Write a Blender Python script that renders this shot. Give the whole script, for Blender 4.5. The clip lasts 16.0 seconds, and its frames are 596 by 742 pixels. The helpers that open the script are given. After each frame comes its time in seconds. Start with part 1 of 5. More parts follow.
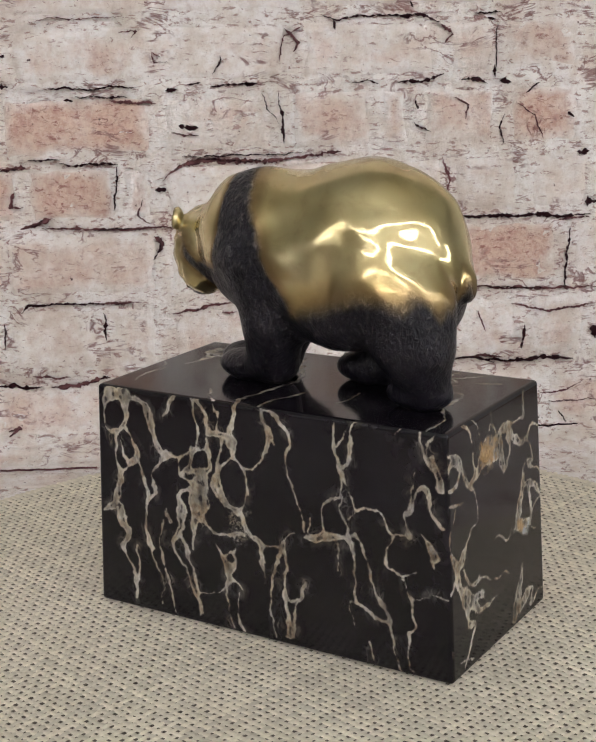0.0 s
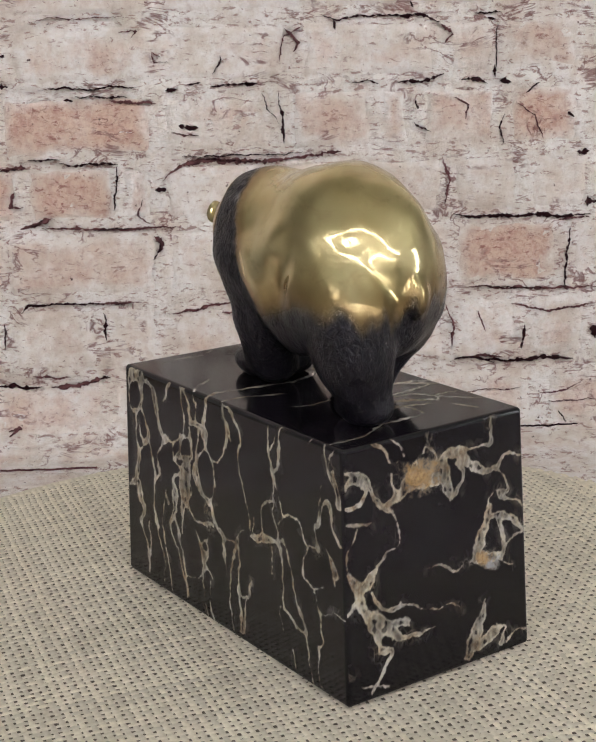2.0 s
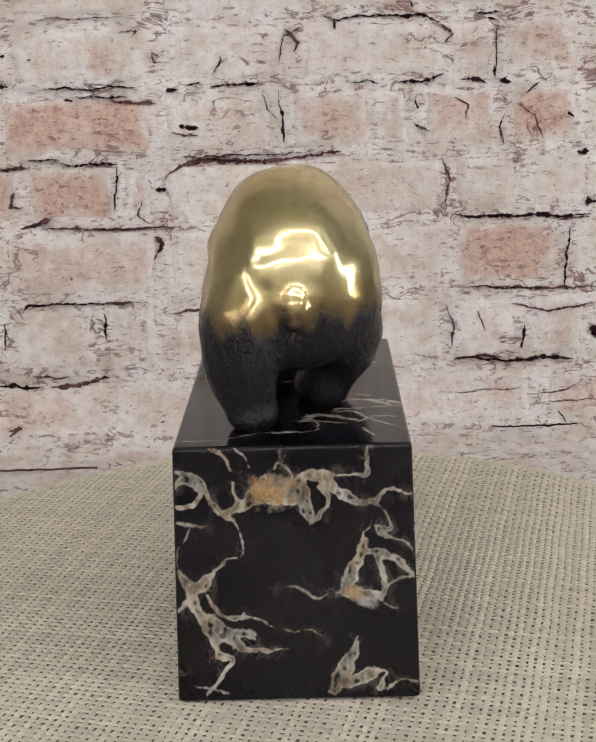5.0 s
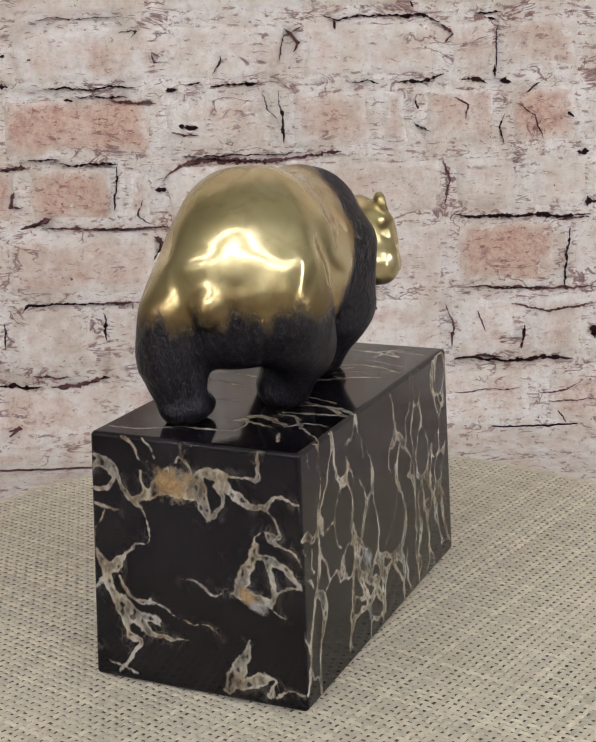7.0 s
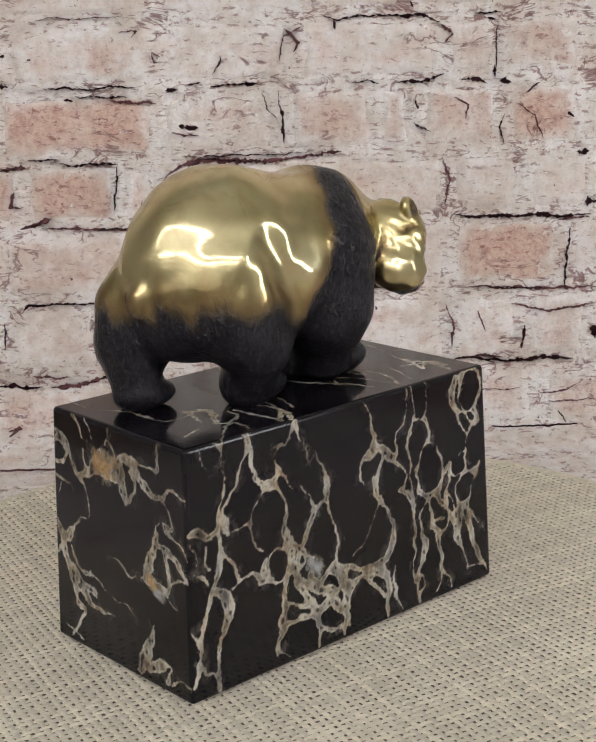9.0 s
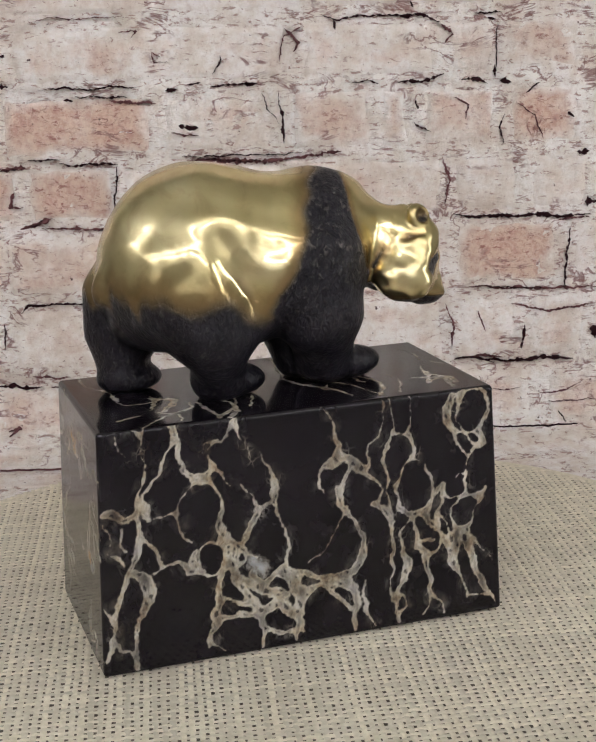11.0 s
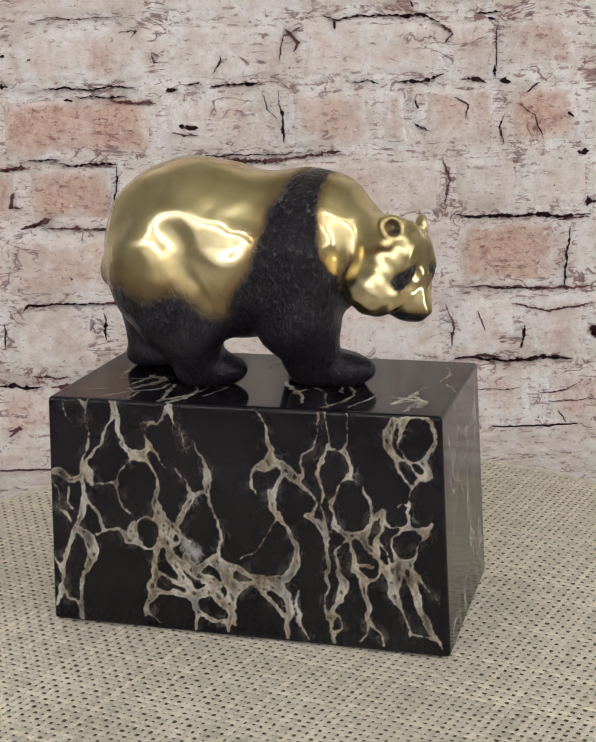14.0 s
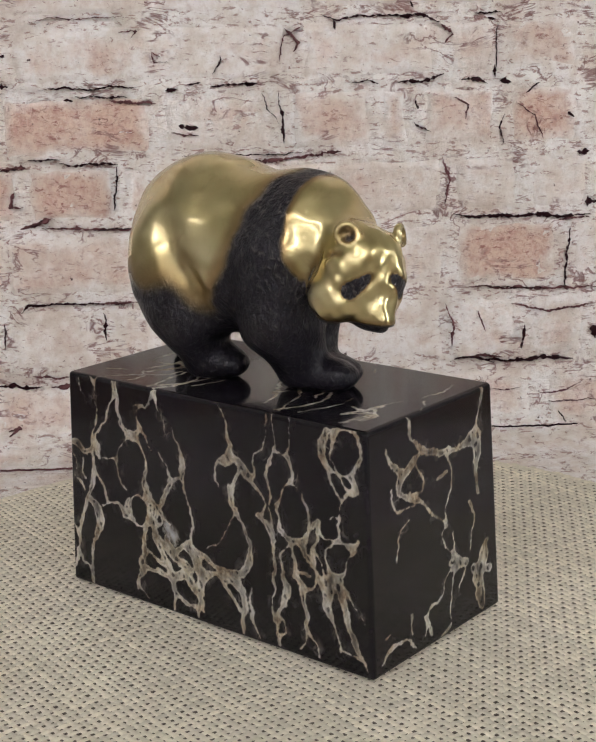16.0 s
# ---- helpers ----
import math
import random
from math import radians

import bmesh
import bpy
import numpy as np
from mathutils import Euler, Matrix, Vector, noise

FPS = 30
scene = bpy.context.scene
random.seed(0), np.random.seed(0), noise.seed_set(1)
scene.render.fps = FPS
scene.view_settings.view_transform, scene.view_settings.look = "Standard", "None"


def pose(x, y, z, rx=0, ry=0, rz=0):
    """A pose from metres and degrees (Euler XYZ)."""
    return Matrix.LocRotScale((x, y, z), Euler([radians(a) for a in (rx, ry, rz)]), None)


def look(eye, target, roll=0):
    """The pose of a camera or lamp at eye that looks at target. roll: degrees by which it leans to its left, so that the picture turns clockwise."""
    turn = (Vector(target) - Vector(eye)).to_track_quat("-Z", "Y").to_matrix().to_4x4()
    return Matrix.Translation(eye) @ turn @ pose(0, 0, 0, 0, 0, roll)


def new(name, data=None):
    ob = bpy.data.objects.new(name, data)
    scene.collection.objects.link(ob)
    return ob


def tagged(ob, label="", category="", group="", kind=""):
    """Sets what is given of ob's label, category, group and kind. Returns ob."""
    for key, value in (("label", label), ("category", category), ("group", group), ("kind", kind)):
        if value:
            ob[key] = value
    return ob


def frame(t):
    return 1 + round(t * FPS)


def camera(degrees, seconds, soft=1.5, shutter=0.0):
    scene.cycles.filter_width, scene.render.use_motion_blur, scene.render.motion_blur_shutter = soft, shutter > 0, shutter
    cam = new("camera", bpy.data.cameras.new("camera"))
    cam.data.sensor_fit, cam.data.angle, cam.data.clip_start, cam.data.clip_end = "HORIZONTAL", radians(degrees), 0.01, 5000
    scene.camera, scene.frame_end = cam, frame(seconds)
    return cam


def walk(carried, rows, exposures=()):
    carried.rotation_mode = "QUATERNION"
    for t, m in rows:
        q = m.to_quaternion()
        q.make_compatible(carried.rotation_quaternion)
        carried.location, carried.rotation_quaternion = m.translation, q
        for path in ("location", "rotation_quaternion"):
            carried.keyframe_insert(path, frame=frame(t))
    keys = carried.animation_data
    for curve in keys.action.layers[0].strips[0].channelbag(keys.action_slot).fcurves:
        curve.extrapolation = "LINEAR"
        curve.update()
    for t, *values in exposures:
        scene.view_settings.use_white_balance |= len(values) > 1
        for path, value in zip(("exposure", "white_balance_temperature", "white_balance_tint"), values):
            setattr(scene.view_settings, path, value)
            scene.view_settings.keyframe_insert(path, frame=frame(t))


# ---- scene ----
# The camera stands still; the turntable turns before it.
FOV = 24.39
EYE = Vector((0.0, -0.5488, 0.2406))
YAW, PITCH, ROLL = radians(0.24), radians(14.55), 1.73
cam = camera(FOV, 16.0, soft=1.75)
AHEAD = Vector((math.sin(YAW) * math.cos(PITCH), math.cos(YAW) * math.cos(PITCH), -math.sin(PITCH)))
VIEW = look(EYE, EYE + AHEAD, -ROLL)
walk(cam, [(0.0, VIEW), (16.0, VIEW)], exposures=[(0.0, 0.0), (16.0, 0.0)])

TURN_START, TURN_RATE = 147.4, -11.735          # degrees, degrees per second
TABLE_Z, TURN_Z = -0.024, -0.0012               # table top; the burlap's top
WALL_Y, SWEEP_R = 0.30, 0.045                   # the backdrop's upright part, and its curve on to the table
CEILING_Z = 1.55

# ---------------------------------------------------------------- world and lights
world = bpy.data.worlds.new("world")
scene.world = world
world.use_nodes = True
world.node_tree.nodes["Background"].inputs[0].default_value = (0.75, 0.8, 0.9, 1)
world.node_tree.nodes["Background"].inputs[1].default_value = 0.05


# ---------------------------------------------------------------- materials
class Mat:
    """A small wrapper round one node material."""

    def __init__(self, name):
        self.m = bpy.data.materials.new(name)
        self.m.use_nodes = True
        self.t = self.m.node_tree
        self.b = self.t.nodes["Principled BSDF"]
        self.co = self.t.nodes.new("ShaderNodeTexCoord").outputs["Object"]

    def node(self, kind, ins=None, **props):
        n = self.t.nodes.new("ShaderNode" + kind)
        for k, v in props.items():
            if k == "operation": n.operation = v
            elif k == "blend_type": n.blend_type = v
            elif k == "data_type": n.data_type = v
            elif k == "feature": n.feature = v
            elif k == "attribute_name": n.attribute_name = v
        for k, v in (ins or {}).items():
            if hasattr(v, "is_output"):
                self.t.links.new(v, n.inputs[k])
            else:
                n.inputs[k].default_value = v
        return n

    def math(self, op, a, b=0.0, c=None):
        ins = {0: a, 1: b}
        if c is not None:
            ins[2] = c
        return self.node("Math", ins, operation=op).outputs[0]

    def noise(self, scale, detail=4.0, rough=0.55, vec=None, dist=0.0):
        return self.node("TexNoise", {"Vector": vec or self.co, "Scale": scale, "Detail": detail, "Roughness": rough, "Distortion": dist}).outputs["Fac"]

    def stretch(self, x, y, z, vec=None):
        return self.node("Mapping", {"Vector": vec or self.co, "Scale": (x, y, z)}).outputs[0]

    def ramp(self, fac, stops, ease=False):
        n = self.node("ValToRGB", {"Fac": fac})
        e = n.color_ramp.elements
        while len(e) < len(stops):
            e.new(0.5)
        for k, (p, c) in enumerate(stops):
            e[k].position, e[k].color = p, (c if isinstance(c, tuple) else (c, c, c)) + (1,)
        if ease:
            n.color_ramp.interpolation = "EASE"
        return n.outputs[0]

    def mix(self, fac, a, b, blend="MIX"):
        n = self.node("Mix", None, data_type="RGBA", blend_type=blend)
        for k, v in ((0, fac), (6, a), (7, b)):
            if hasattr(v, "is_output"):
                self.t.links.new(v, n.inputs[k])
            else:
                n.inputs[k].default_value = v if k == 0 else (*v, 1)
        return n.outputs[2]

    def set(self, **ins):
        for k, v in ins.items():
            k = k.replace("_", " ").title().replace("Ior", "IOR")
            if hasattr(v, "is_output"):
                self.t.links.new(v, self.b.inputs[k])
            elif isinstance(v, tuple):
                self.b.inputs[k].default_value = (*v, 1)
            else:
                self.b.inputs[k].default_value = v
        return self

    def bump(self, height, strength, distance):
        n = self.node("Bump", {"Height": height, "Strength": strength, "Distance": distance})
        self.t.links.new(n.outputs[0], self.b.inputs["Normal"])
        return self


def plain(name, colour, rough=0.6, metal=0.0, vary=0.08, scale=30.0, spec=0.5):
    k = Mat(name)
    f = k.noise(scale, 5)
    c = k.ramp(f, [(0.3, tuple(v * (1 - vary) for v in colour)), (0.7, tuple(min(1, v * (1 + vary)) for v in colour))])
    return k.set(base_color=c, roughness=rough, metallic=metal, specular_ior_level=spec).bump(k.noise(scale * 12, 3), 0.1, 0.001).m


def glow(name, colour, strength):
    k = Mat(name)
    return k.set(base_color=(0.9, 0.9, 0.9), emission_color=colour, emission_strength=strength).m


def make_bronze():
    """Polished golden bronze above, black patinated fur on limbs, band, eyes and ears; recesses darkened."""
    k = Mat("bronze")
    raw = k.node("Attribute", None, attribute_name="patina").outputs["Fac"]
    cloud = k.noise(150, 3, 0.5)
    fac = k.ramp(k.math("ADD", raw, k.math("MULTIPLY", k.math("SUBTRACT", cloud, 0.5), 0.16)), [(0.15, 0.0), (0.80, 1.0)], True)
    tarnish = k.noise(38, 2, 0.5)
    gold = k.ramp(tarnish, [(0.25, (0.52, 0.425, 0.20)), (0.55, (0.66, 0.57, 0.315)), (0.8, (0.75, 0.67, 0.42))])
    smudge = k.noise(95, 4, 0.62, None, 0.8)
    gold = k.mix(k.ramp(smudge, [(0.48, 0.0), (0.78, 0.38)], True), gold, (0.27, 0.205, 0.09))
    fur = k.noise(1.0, 3, 0.6, k.stretch(520, 520, 330), 0.7)
    height = k.node("SeparateXYZ", {0: k.co}).outputs[2]
    # worn fur crests painted paler as glints, more so higher up
    crest_glint = k.math("MULTIPLY", k.ramp(fur, [(0.55, 0.0), (0.72, 0.50)]), k.ramp(k.math("MULTIPLY", height, 10.0), [(0.35, 0.35), (0.68, 1.0)]))
    black = k.ramp(k.noise(120, 5), [(0.3, (0.007, 0.0065, 0.010)), (0.75, (0.020, 0.018, 0.025))])
    black = k.mix(crest_glint, black, (0.24, 0.215, 0.20))
    # amber band between gold and black, also painting the belly's dimmer light
    amber = k.math("MULTIPLY", k.math("MULTIPLY", raw, k.math("SUBTRACT", 1.0, raw)), 3.0)
    gold = k.mix(amber, gold, (0.27, 0.155, 0.045))
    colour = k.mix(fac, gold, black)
    rough_gold = k.ramp(k.noise(30, 2, 0.5), [(0.3, 0.09), (0.75, 0.17)])
    rough = k.mix(fac, rough_gold, (0.32, 0.32, 0.32))
    k.set(base_color=colour, roughness=rough, metallic=k.ramp(fac, [(0.0, 1.0), (1.0, 0.1)]), specular_ior_level=0.3)
    shaggy = k.math("MULTIPLY", k.math("POWER", fac, 2.2), k.ramp(k.math("MULTIPLY", height, 10.0), [(0.15, 0.3), (0.55, 1.0)]))
    worked = k.math("ADD", 0.5, k.math("MULTIPLY", k.math("SUBTRACT", k.noise(140, 4, 0.6), 0.5), 0.025))
    k.bump(k.mix(shaggy, worked, fur), 1.0, 0.0024)
    # the hazy sheen of hand-buffed metal lies over the sharp one
    haze = k.node("BsdfPrincipled", {"Base Color": colour, "Metallic": k.ramp(fac, [(0.0, 1.0), (1.0, 0.1)]), "Roughness": 0.32, "Specular IOR Level": 0.3})
    k.t.links.new(k.b.inputs["Normal"].links[0].from_socket, haze.inputs["Normal"])
    both = k.node("MixShader", {0: 0.26, 1: k.b.outputs[0], 2: haze.outputs[0]})
    k.t.links.new(both.outputs[0], k.t.nodes["Material Output"].inputs["Surface"])
    return k.m


def make_marble():
    """Black marble: rounded dark bubbles in a web of cream, ochre and grey veins, drawn out upwards."""
    k = Mat("marble")

    def vmath(op, a, b):
        return k.node("VectorMath", {0: a, 1: b}, operation=op).outputs[0]

    def warped(scale, detail, amount, vec):
        n = k.node("TexNoise", {"Vector": vec, "Scale": scale, "Detail": detail, "Roughness": 0.55}).outputs["Color"]
        n = vmath("SUBTRACT", n, (0.5, 0.5, 0.5))
        return vmath("ADD", vec, vmath("MULTIPLY", n, (amount, amount, amount * 1.4)))

    p = warped(230.0, 3.0, 0.0028, warped(34.0, 1.0, 0.018, k.co))

    def cells(scale, shift, feature):
        v = k.node("Mapping", {"Vector": p, "Scale": scale, "Location": shift}).outputs[0]
        return k.node("TexVoronoi", {"Vector": v, "Scale": 1.0, "Randomness": 0.95}, feature=feature).outputs["Distance"]

    torn_edge = k.noise(260, 5, 0.65)

    def spots(places):
        """Nearness to the listed (x, y, z, reach) places."""
        total = None
        for x, y, z, reach in places:
            d = k.node("VectorMath", {0: p, 1: (x, y, z)}, operation="DISTANCE").outputs["Value"]
            near = k.ramp(k.math("ADD", k.math("DIVIDE", d, reach), k.math("MULTIPLY", k.math("SUBTRACT", torn_edge, 0.5), 2.4)), [(0.30, 1.0), (1.1, 0.0)], True)
            total = near if total is None else k.math("MAXIMUM", total, near)
        return total

    web = k.node("Attribute", None, attribute_name="web").outputs["Fac"]
    grain = k.noise(520, 4, 0.65)
    torn = k.math("ADD", web, k.math("MULTIPLY", k.math("SUBTRACT", grain, 0.5), 0.34))
    wisp = k.ramp(k.noise(1.0, 5, 0.7, k.stretch(190, 190, 90, p), 0.6), [(0.36, 0.45), (0.58, 1.0)])
    web = k.math("MULTIPLY", k.ramp(torn, [(0.10, 0.0), (0.85, 1.0)]), k.math("MULTIPLY", wisp, k.ramp(web, [(0.05, 0.0), (0.40, 1.0)])))
    close = k.node("Attribute", None, attribute_name="near_vein").outputs["Fac"]
    lace = k.ramp(cells((330, 330, 190), (0.2, 0.7, 0.4), "DISTANCE_TO_EDGE"), [(0.02, 1.0), (0.09, 0.0)], True)
    lace = k.math("MULTIPLY", k.math("MULTIPLY", lace, close), k.ramp(k.noise(90, 4, 0.6), [(0.48, 0.0), (0.68, 0.34)]))
    smoke = k.math("MULTIPLY", close, k.ramp(k.noise(1.0, 5, 0.7, k.stretch(210, 210, 120, p)), [(0.48, 0.0), (0.75, 0.22)]))
    vein = k.math("MAXIMUM", web, k.math("MAXIMUM", lace, smoke))
    tint = k.noise(70, 5, 0.65)
    cream = k.ramp(tint, [(0.30, (0.46, 0.44, 0.42)), (0.44, (0.52, 0.485, 0.41)), (0.54, (0.45, 0.39, 0.29)), (0.62, (0.27, 0.20, 0.13)), (0.72, (0.48, 0.44, 0.38))])
    ochre = spots([(-0.081, 0.006, 0.081, 0.009), (-0.082, -0.022, 0.043, 0.006)])
    cream = k.mix(k.math("MULTIPLY", ochre, 0.8), cream, (0.42, 0.25, 0.09))
    frost = spots([(-0.0196, -0.0433, 0.0338, 0.0058), (-0.082, -0.0255, 0.0395, 0.0045)])
    haze = spots([(0.012, 0.043, 0.050, 0.008), (0.010, 0.043, 0.043, 0.006)])
    cream = k.mix(frost, cream, (0.42, 0.44, 0.46))
    vein = k.math("MAXIMUM", vein, k.math("MULTIPLY", k.math("MAXIMUM", ochre, frost), k.ramp(grain, [(0.35, 0.55), (0.6, 1.0)])))
    vein = k.math("MAXIMUM", vein, k.math("MULTIPLY", haze, k.ramp(k.noise(600, 4, 0.7), [(0.45, 0.0), (0.7, 0.6)])))
    dark = k.ramp(k.noise(60, 6), [(0.35, (0.0055, 0.0045, 0.0075)), (0.75, (0.012, 0.0095, 0.0125))])
    k.set(base_color=k.mix(vein, dark, cream), roughness=k.ramp(k.noise(200, 4), [(0.3, 0.08), (0.8, 0.15)]), ior=1.5, specular_ior_level=0.33)
    return k.bump(k.noise(500, 2), 0.02, 0.0004).m


def make_burlap(name, base):
    k = Mat(name)
    geo = k.node("NewGeometry").outputs["Random Per Island"]
    a = tuple(v * 0.82 for v in base)
    b = tuple(min(1, v * 1.13) for v in base)
    c = k.ramp(geo, [(0.0, a), (1.0, b)])
    slub = k.noise(1.0, 4, 0.6, k.stretch(380, 380, 380))
    c = k.mix(k.ramp(slub, [(0.35, 0.0), (0.75, 0.5)]), c, (base[0] * 0.62, base[1] * 0.6, base[2] * 0.52))
    k.set(base_color=c, roughness=0.85)
    return k.bump(k.noise(1.0, 3, 0.6, k.stretch(2600, 2600, 2600)), 0.5, 0.0004).m


def lime_coat(k):
    """Old limewash, the same over brick and mortar: white to pinkish tan, gritty."""
    lime = k.ramp(k.noise(42, 7, 0.68), [(0.30, (0.64, 0.545, 0.475)), (0.46, (0.76, 0.70, 0.645)), (0.58, (0.86, 0.83, 0.81)), (0.80, (0.80, 0.73, 0.67))])
    grit = k.noise(190, 8, 0.75)
    lime = k.mix(k.ramp(grit, [(0.36, 0.42), (0.50, 0.0)]), lime, (0.54, 0.42, 0.37))
    return lime, grit


def grimed(k, c, amount):
    """Chips, dark dashes and rust-red scars."""
    dash = k.noise(1.0, 5, 0.7, k.stretch(150, 150, 400), 0.6)
    c = k.mix(k.ramp(dash, [(0.60 - amount * 0.05, 0.0), (0.66 - amount * 0.05, 0.8)]), c, (0.32, 0.18, 0.16))
    scar = k.noise(1.0, 4, 0.62, k.stretch(36, 36, 76), 0.8)
    line = k.ramp(k.math("ABSOLUTE", k.math("SUBTRACT", scar, 0.5)), [(0.006, 1.0), (0.034, 0.0)])
    line = k.math("MULTIPLY", line, k.ramp(k.noise(33, 3, 0.5), [(0.58 - amount * 0.07, 0.0), (0.64 - amount * 0.07, 0.85)]))
    c = k.mix(line, c, (0.22, 0.10, 0.095))
    pit = k.noise(240, 3, 0.6)
    c = k.mix(k.ramp(pit, [(0.70, 0.0), (0.73, 0.95)]), c, (0.07, 0.035, 0.035))
    return c, dash, scar


def make_brick():
    """Whitewashed old brick: pink and salmon clay showing through worn lime."""
    k = Mat("brick")
    lime, grit = lime_coat(k)
    clay = k.ramp(k.noise(60, 7, 0.7), [(0.3, (0.62, 0.42, 0.335)), (0.5, (0.68, 0.525, 0.43)), (0.7, (0.52, 0.31, 0.25))])
    clay = k.mix(k.ramp(grit, [(0.40, 0.5), (0.55, 0.0)]), clay, (0.40, 0.15, 0.125))
    wash = k.node("Attribute", None, attribute_name="wash").outputs["Fac"]
    worn = k.math("ADD", wash, k.math("MULTIPLY", k.math("SUBTRACT", k.noise(48, 7, 0.72), 0.5), 1.9))
    rnd = k.node("ObjectInfo").outputs["Random"]
    c = k.mix(k.ramp(worn, [(0.20, 0.0), (0.95, 1.0)]), clay, lime)
    c = k.mix(k.math("MULTIPLY", rnd, 0.16), c, (0.62, 0.50, 0.42))
    chips = k.noise(1.0, 5, 0.68, k.stretch(170, 170, 330), 0.5)
    bare = k.ramp(worn, [(0.30, 1.0), (0.80, 0.12)])
    c = k.mix(k.math("MULTIPLY", k.ramp(chips, [(0.56, 0.0), (0.63, 0.85)]), bare), c, (0.27, 0.105, 0.09))
    c, dash, scar = grimed(k, c, 0.1)
    dash = k.mix(k.math("MULTIPLY", bare, 0.5), dash, chips)
    k.set(base_color=c, roughness=0.85)
    return k.bump(k.mix(0.5, grit, k.mix(0.5, dash, scar)), 0.75, 0.0028).m


def make_mortar():
    k = Mat("limewashed_mortar")
    lime, grit = lime_coat(k)
    c, dash, scar = grimed(k, lime, 1.15)
    k.set(base_color=c, roughness=0.85)
    return k.bump(k.mix(0.5, grit, k.mix(0.5, dash, scar)), 0.9, 0.0036).m


BRONZE, MARBLE = make_bronze(), make_marble()
BURLAP = make_burlap("burlap_yarn", (0.81, 0.75, 0.615))
BACKING = plain("dark_backing", (0.15, 0.125, 0.095), 0.9)
BRICK, MORTAR = make_brick(), make_mortar()
# darkness of the printed gaps, put into the colour
CRACK = plain("crack_black", (0.022, 0.008, 0.010), 1.0, spec=0.05)
MAROON = plain("maroon_grime", (0.12, 0.05, 0.053), 1.0, vary=0.6, scale=160, spec=0.1)
PLASTER = plain("wall_paint", (0.60, 0.59, 0.57), 0.8)
# same wall paint, whitened to stand in for a strongly lit wall
LIT_WALL = plain("lit_wall_paint", (0.80, 0.79, 0.76), 0.8)
CEILING_PAINT = plain("ceiling_paint", (0.80, 0.82, 0.75), 0.85)
FLOOR_MAT = plain("floor_laminate", (0.26, 0.19, 0.13), 0.5)
WOOD = plain("table_wood", (0.22, 0.14, 0.08), 0.5)
PLASTIC = plain("black_plastic", (0.03, 0.03, 0.03), 0.45)
TUBE = glow("lamp_diffuser", (1.0, 0.968, 1.015), 14.4)
SKY_PANE = glow("overcast_sky_pane", (0.93, 0.97, 1.0), 9.0)
FILL_PANE = glow("fill_pane", (1.0, 0.985, 0.96), 0.32)
CASING = plain("lamp_casing", (0.7, 0.7, 0.7), 0.5)


# ---------------------------------------------------------------- mesh helpers
def mesh_of(name, verts, faces, material, smooth=False):
    me = bpy.data.meshes.new(name)
    me.from_pydata(verts, [], faces)
    me.materials.append(material)
    if smooth:
        me.polygons.foreach_set("use_smooth", [True] * len(me.polygons))
    me.update()
    return me


def part(name, bm, material, parent=None, label="", smooth=False):
    me = bpy.data.meshes.new(name)
    bm.to_mesh(me)
    bm.free()
    me.materials.append(material)
    if smooth:
        me.polygons.foreach_set("use_smooth", [True] * len(me.polygons))
    ob = new(name, me)
    ob.parent = parent
    if label:
        tagged(ob, label)
    return ob


def box(lo, hi, bevel=0.0, segments=2):
    bm = bmesh.new()
    bmesh.ops.create_cube(bm, size=1)
    for v in bm.verts:
        v.co = [(lo[i] + hi[i]) / 2 + v.co[i] * (hi[i] - lo[i]) for i in range(3)]
    if bevel:
        bmesh.ops.bevel(bm, geom=bm.edges[:], offset=bevel, segments=segments, profile=0.5, affect="EDGES")
    return bm


def disc(radius, z0, z1, bevel=0.002, steps=96):
    bm = bmesh.new()
    bmesh.ops.create_cone(bm, cap_ends=True, segments=steps, radius1=radius, radius2=radius, depth=z1 - z0)
    bmesh.ops.translate(bm, verts=bm.verts[:], vec=(0, 0, (z0 + z1) / 2))
    if bevel:
        rim = [e for e in bm.edges if len(e.link_faces) == 2 and abs(e.verts[0].co.z - e.verts[1].co.z) < 1e-6]
        bmesh.ops.bevel(bm, geom=rim, offset=bevel, segments=2, profile=0.5, affect="EDGES")
    return bm


# ---------------------------------------------------------------- the room that closes the place
def build_room():
    x, y0, y1, zf = 3.3, -2.2, 1.3, -0.80
    t = 0.1
    for name, lo, hi, mat in (
            ("wall_south", (-x - t, y0 - t, zf), (x + t, y0, CEILING_Z), LIT_WALL),
            ("wall_north", (-x - t, y1, zf), (x + t, y1 + t, CEILING_Z), PLASTER),
            ("wall_west", (-x - t, y0, zf), (-x, y1, CEILING_Z), PLASTER),
            ("wall_east", (x, y0, zf), (x + t, y1, CEILING_Z), PLASTER),
            ("floor", (-x - t, y0 - t, zf - t), (x + t, y1 + t, zf), FLOOR_MAT),
            ("ceiling", (-x - t, y0 - t, CEILING_Z), (x + t, y1 + t, CEILING_Z + t), CEILING_PAINT)):
        tagged(part(name, box(lo, hi), mat), "plain painted room surface closing the space", name.split("_")[0], kind="structure")


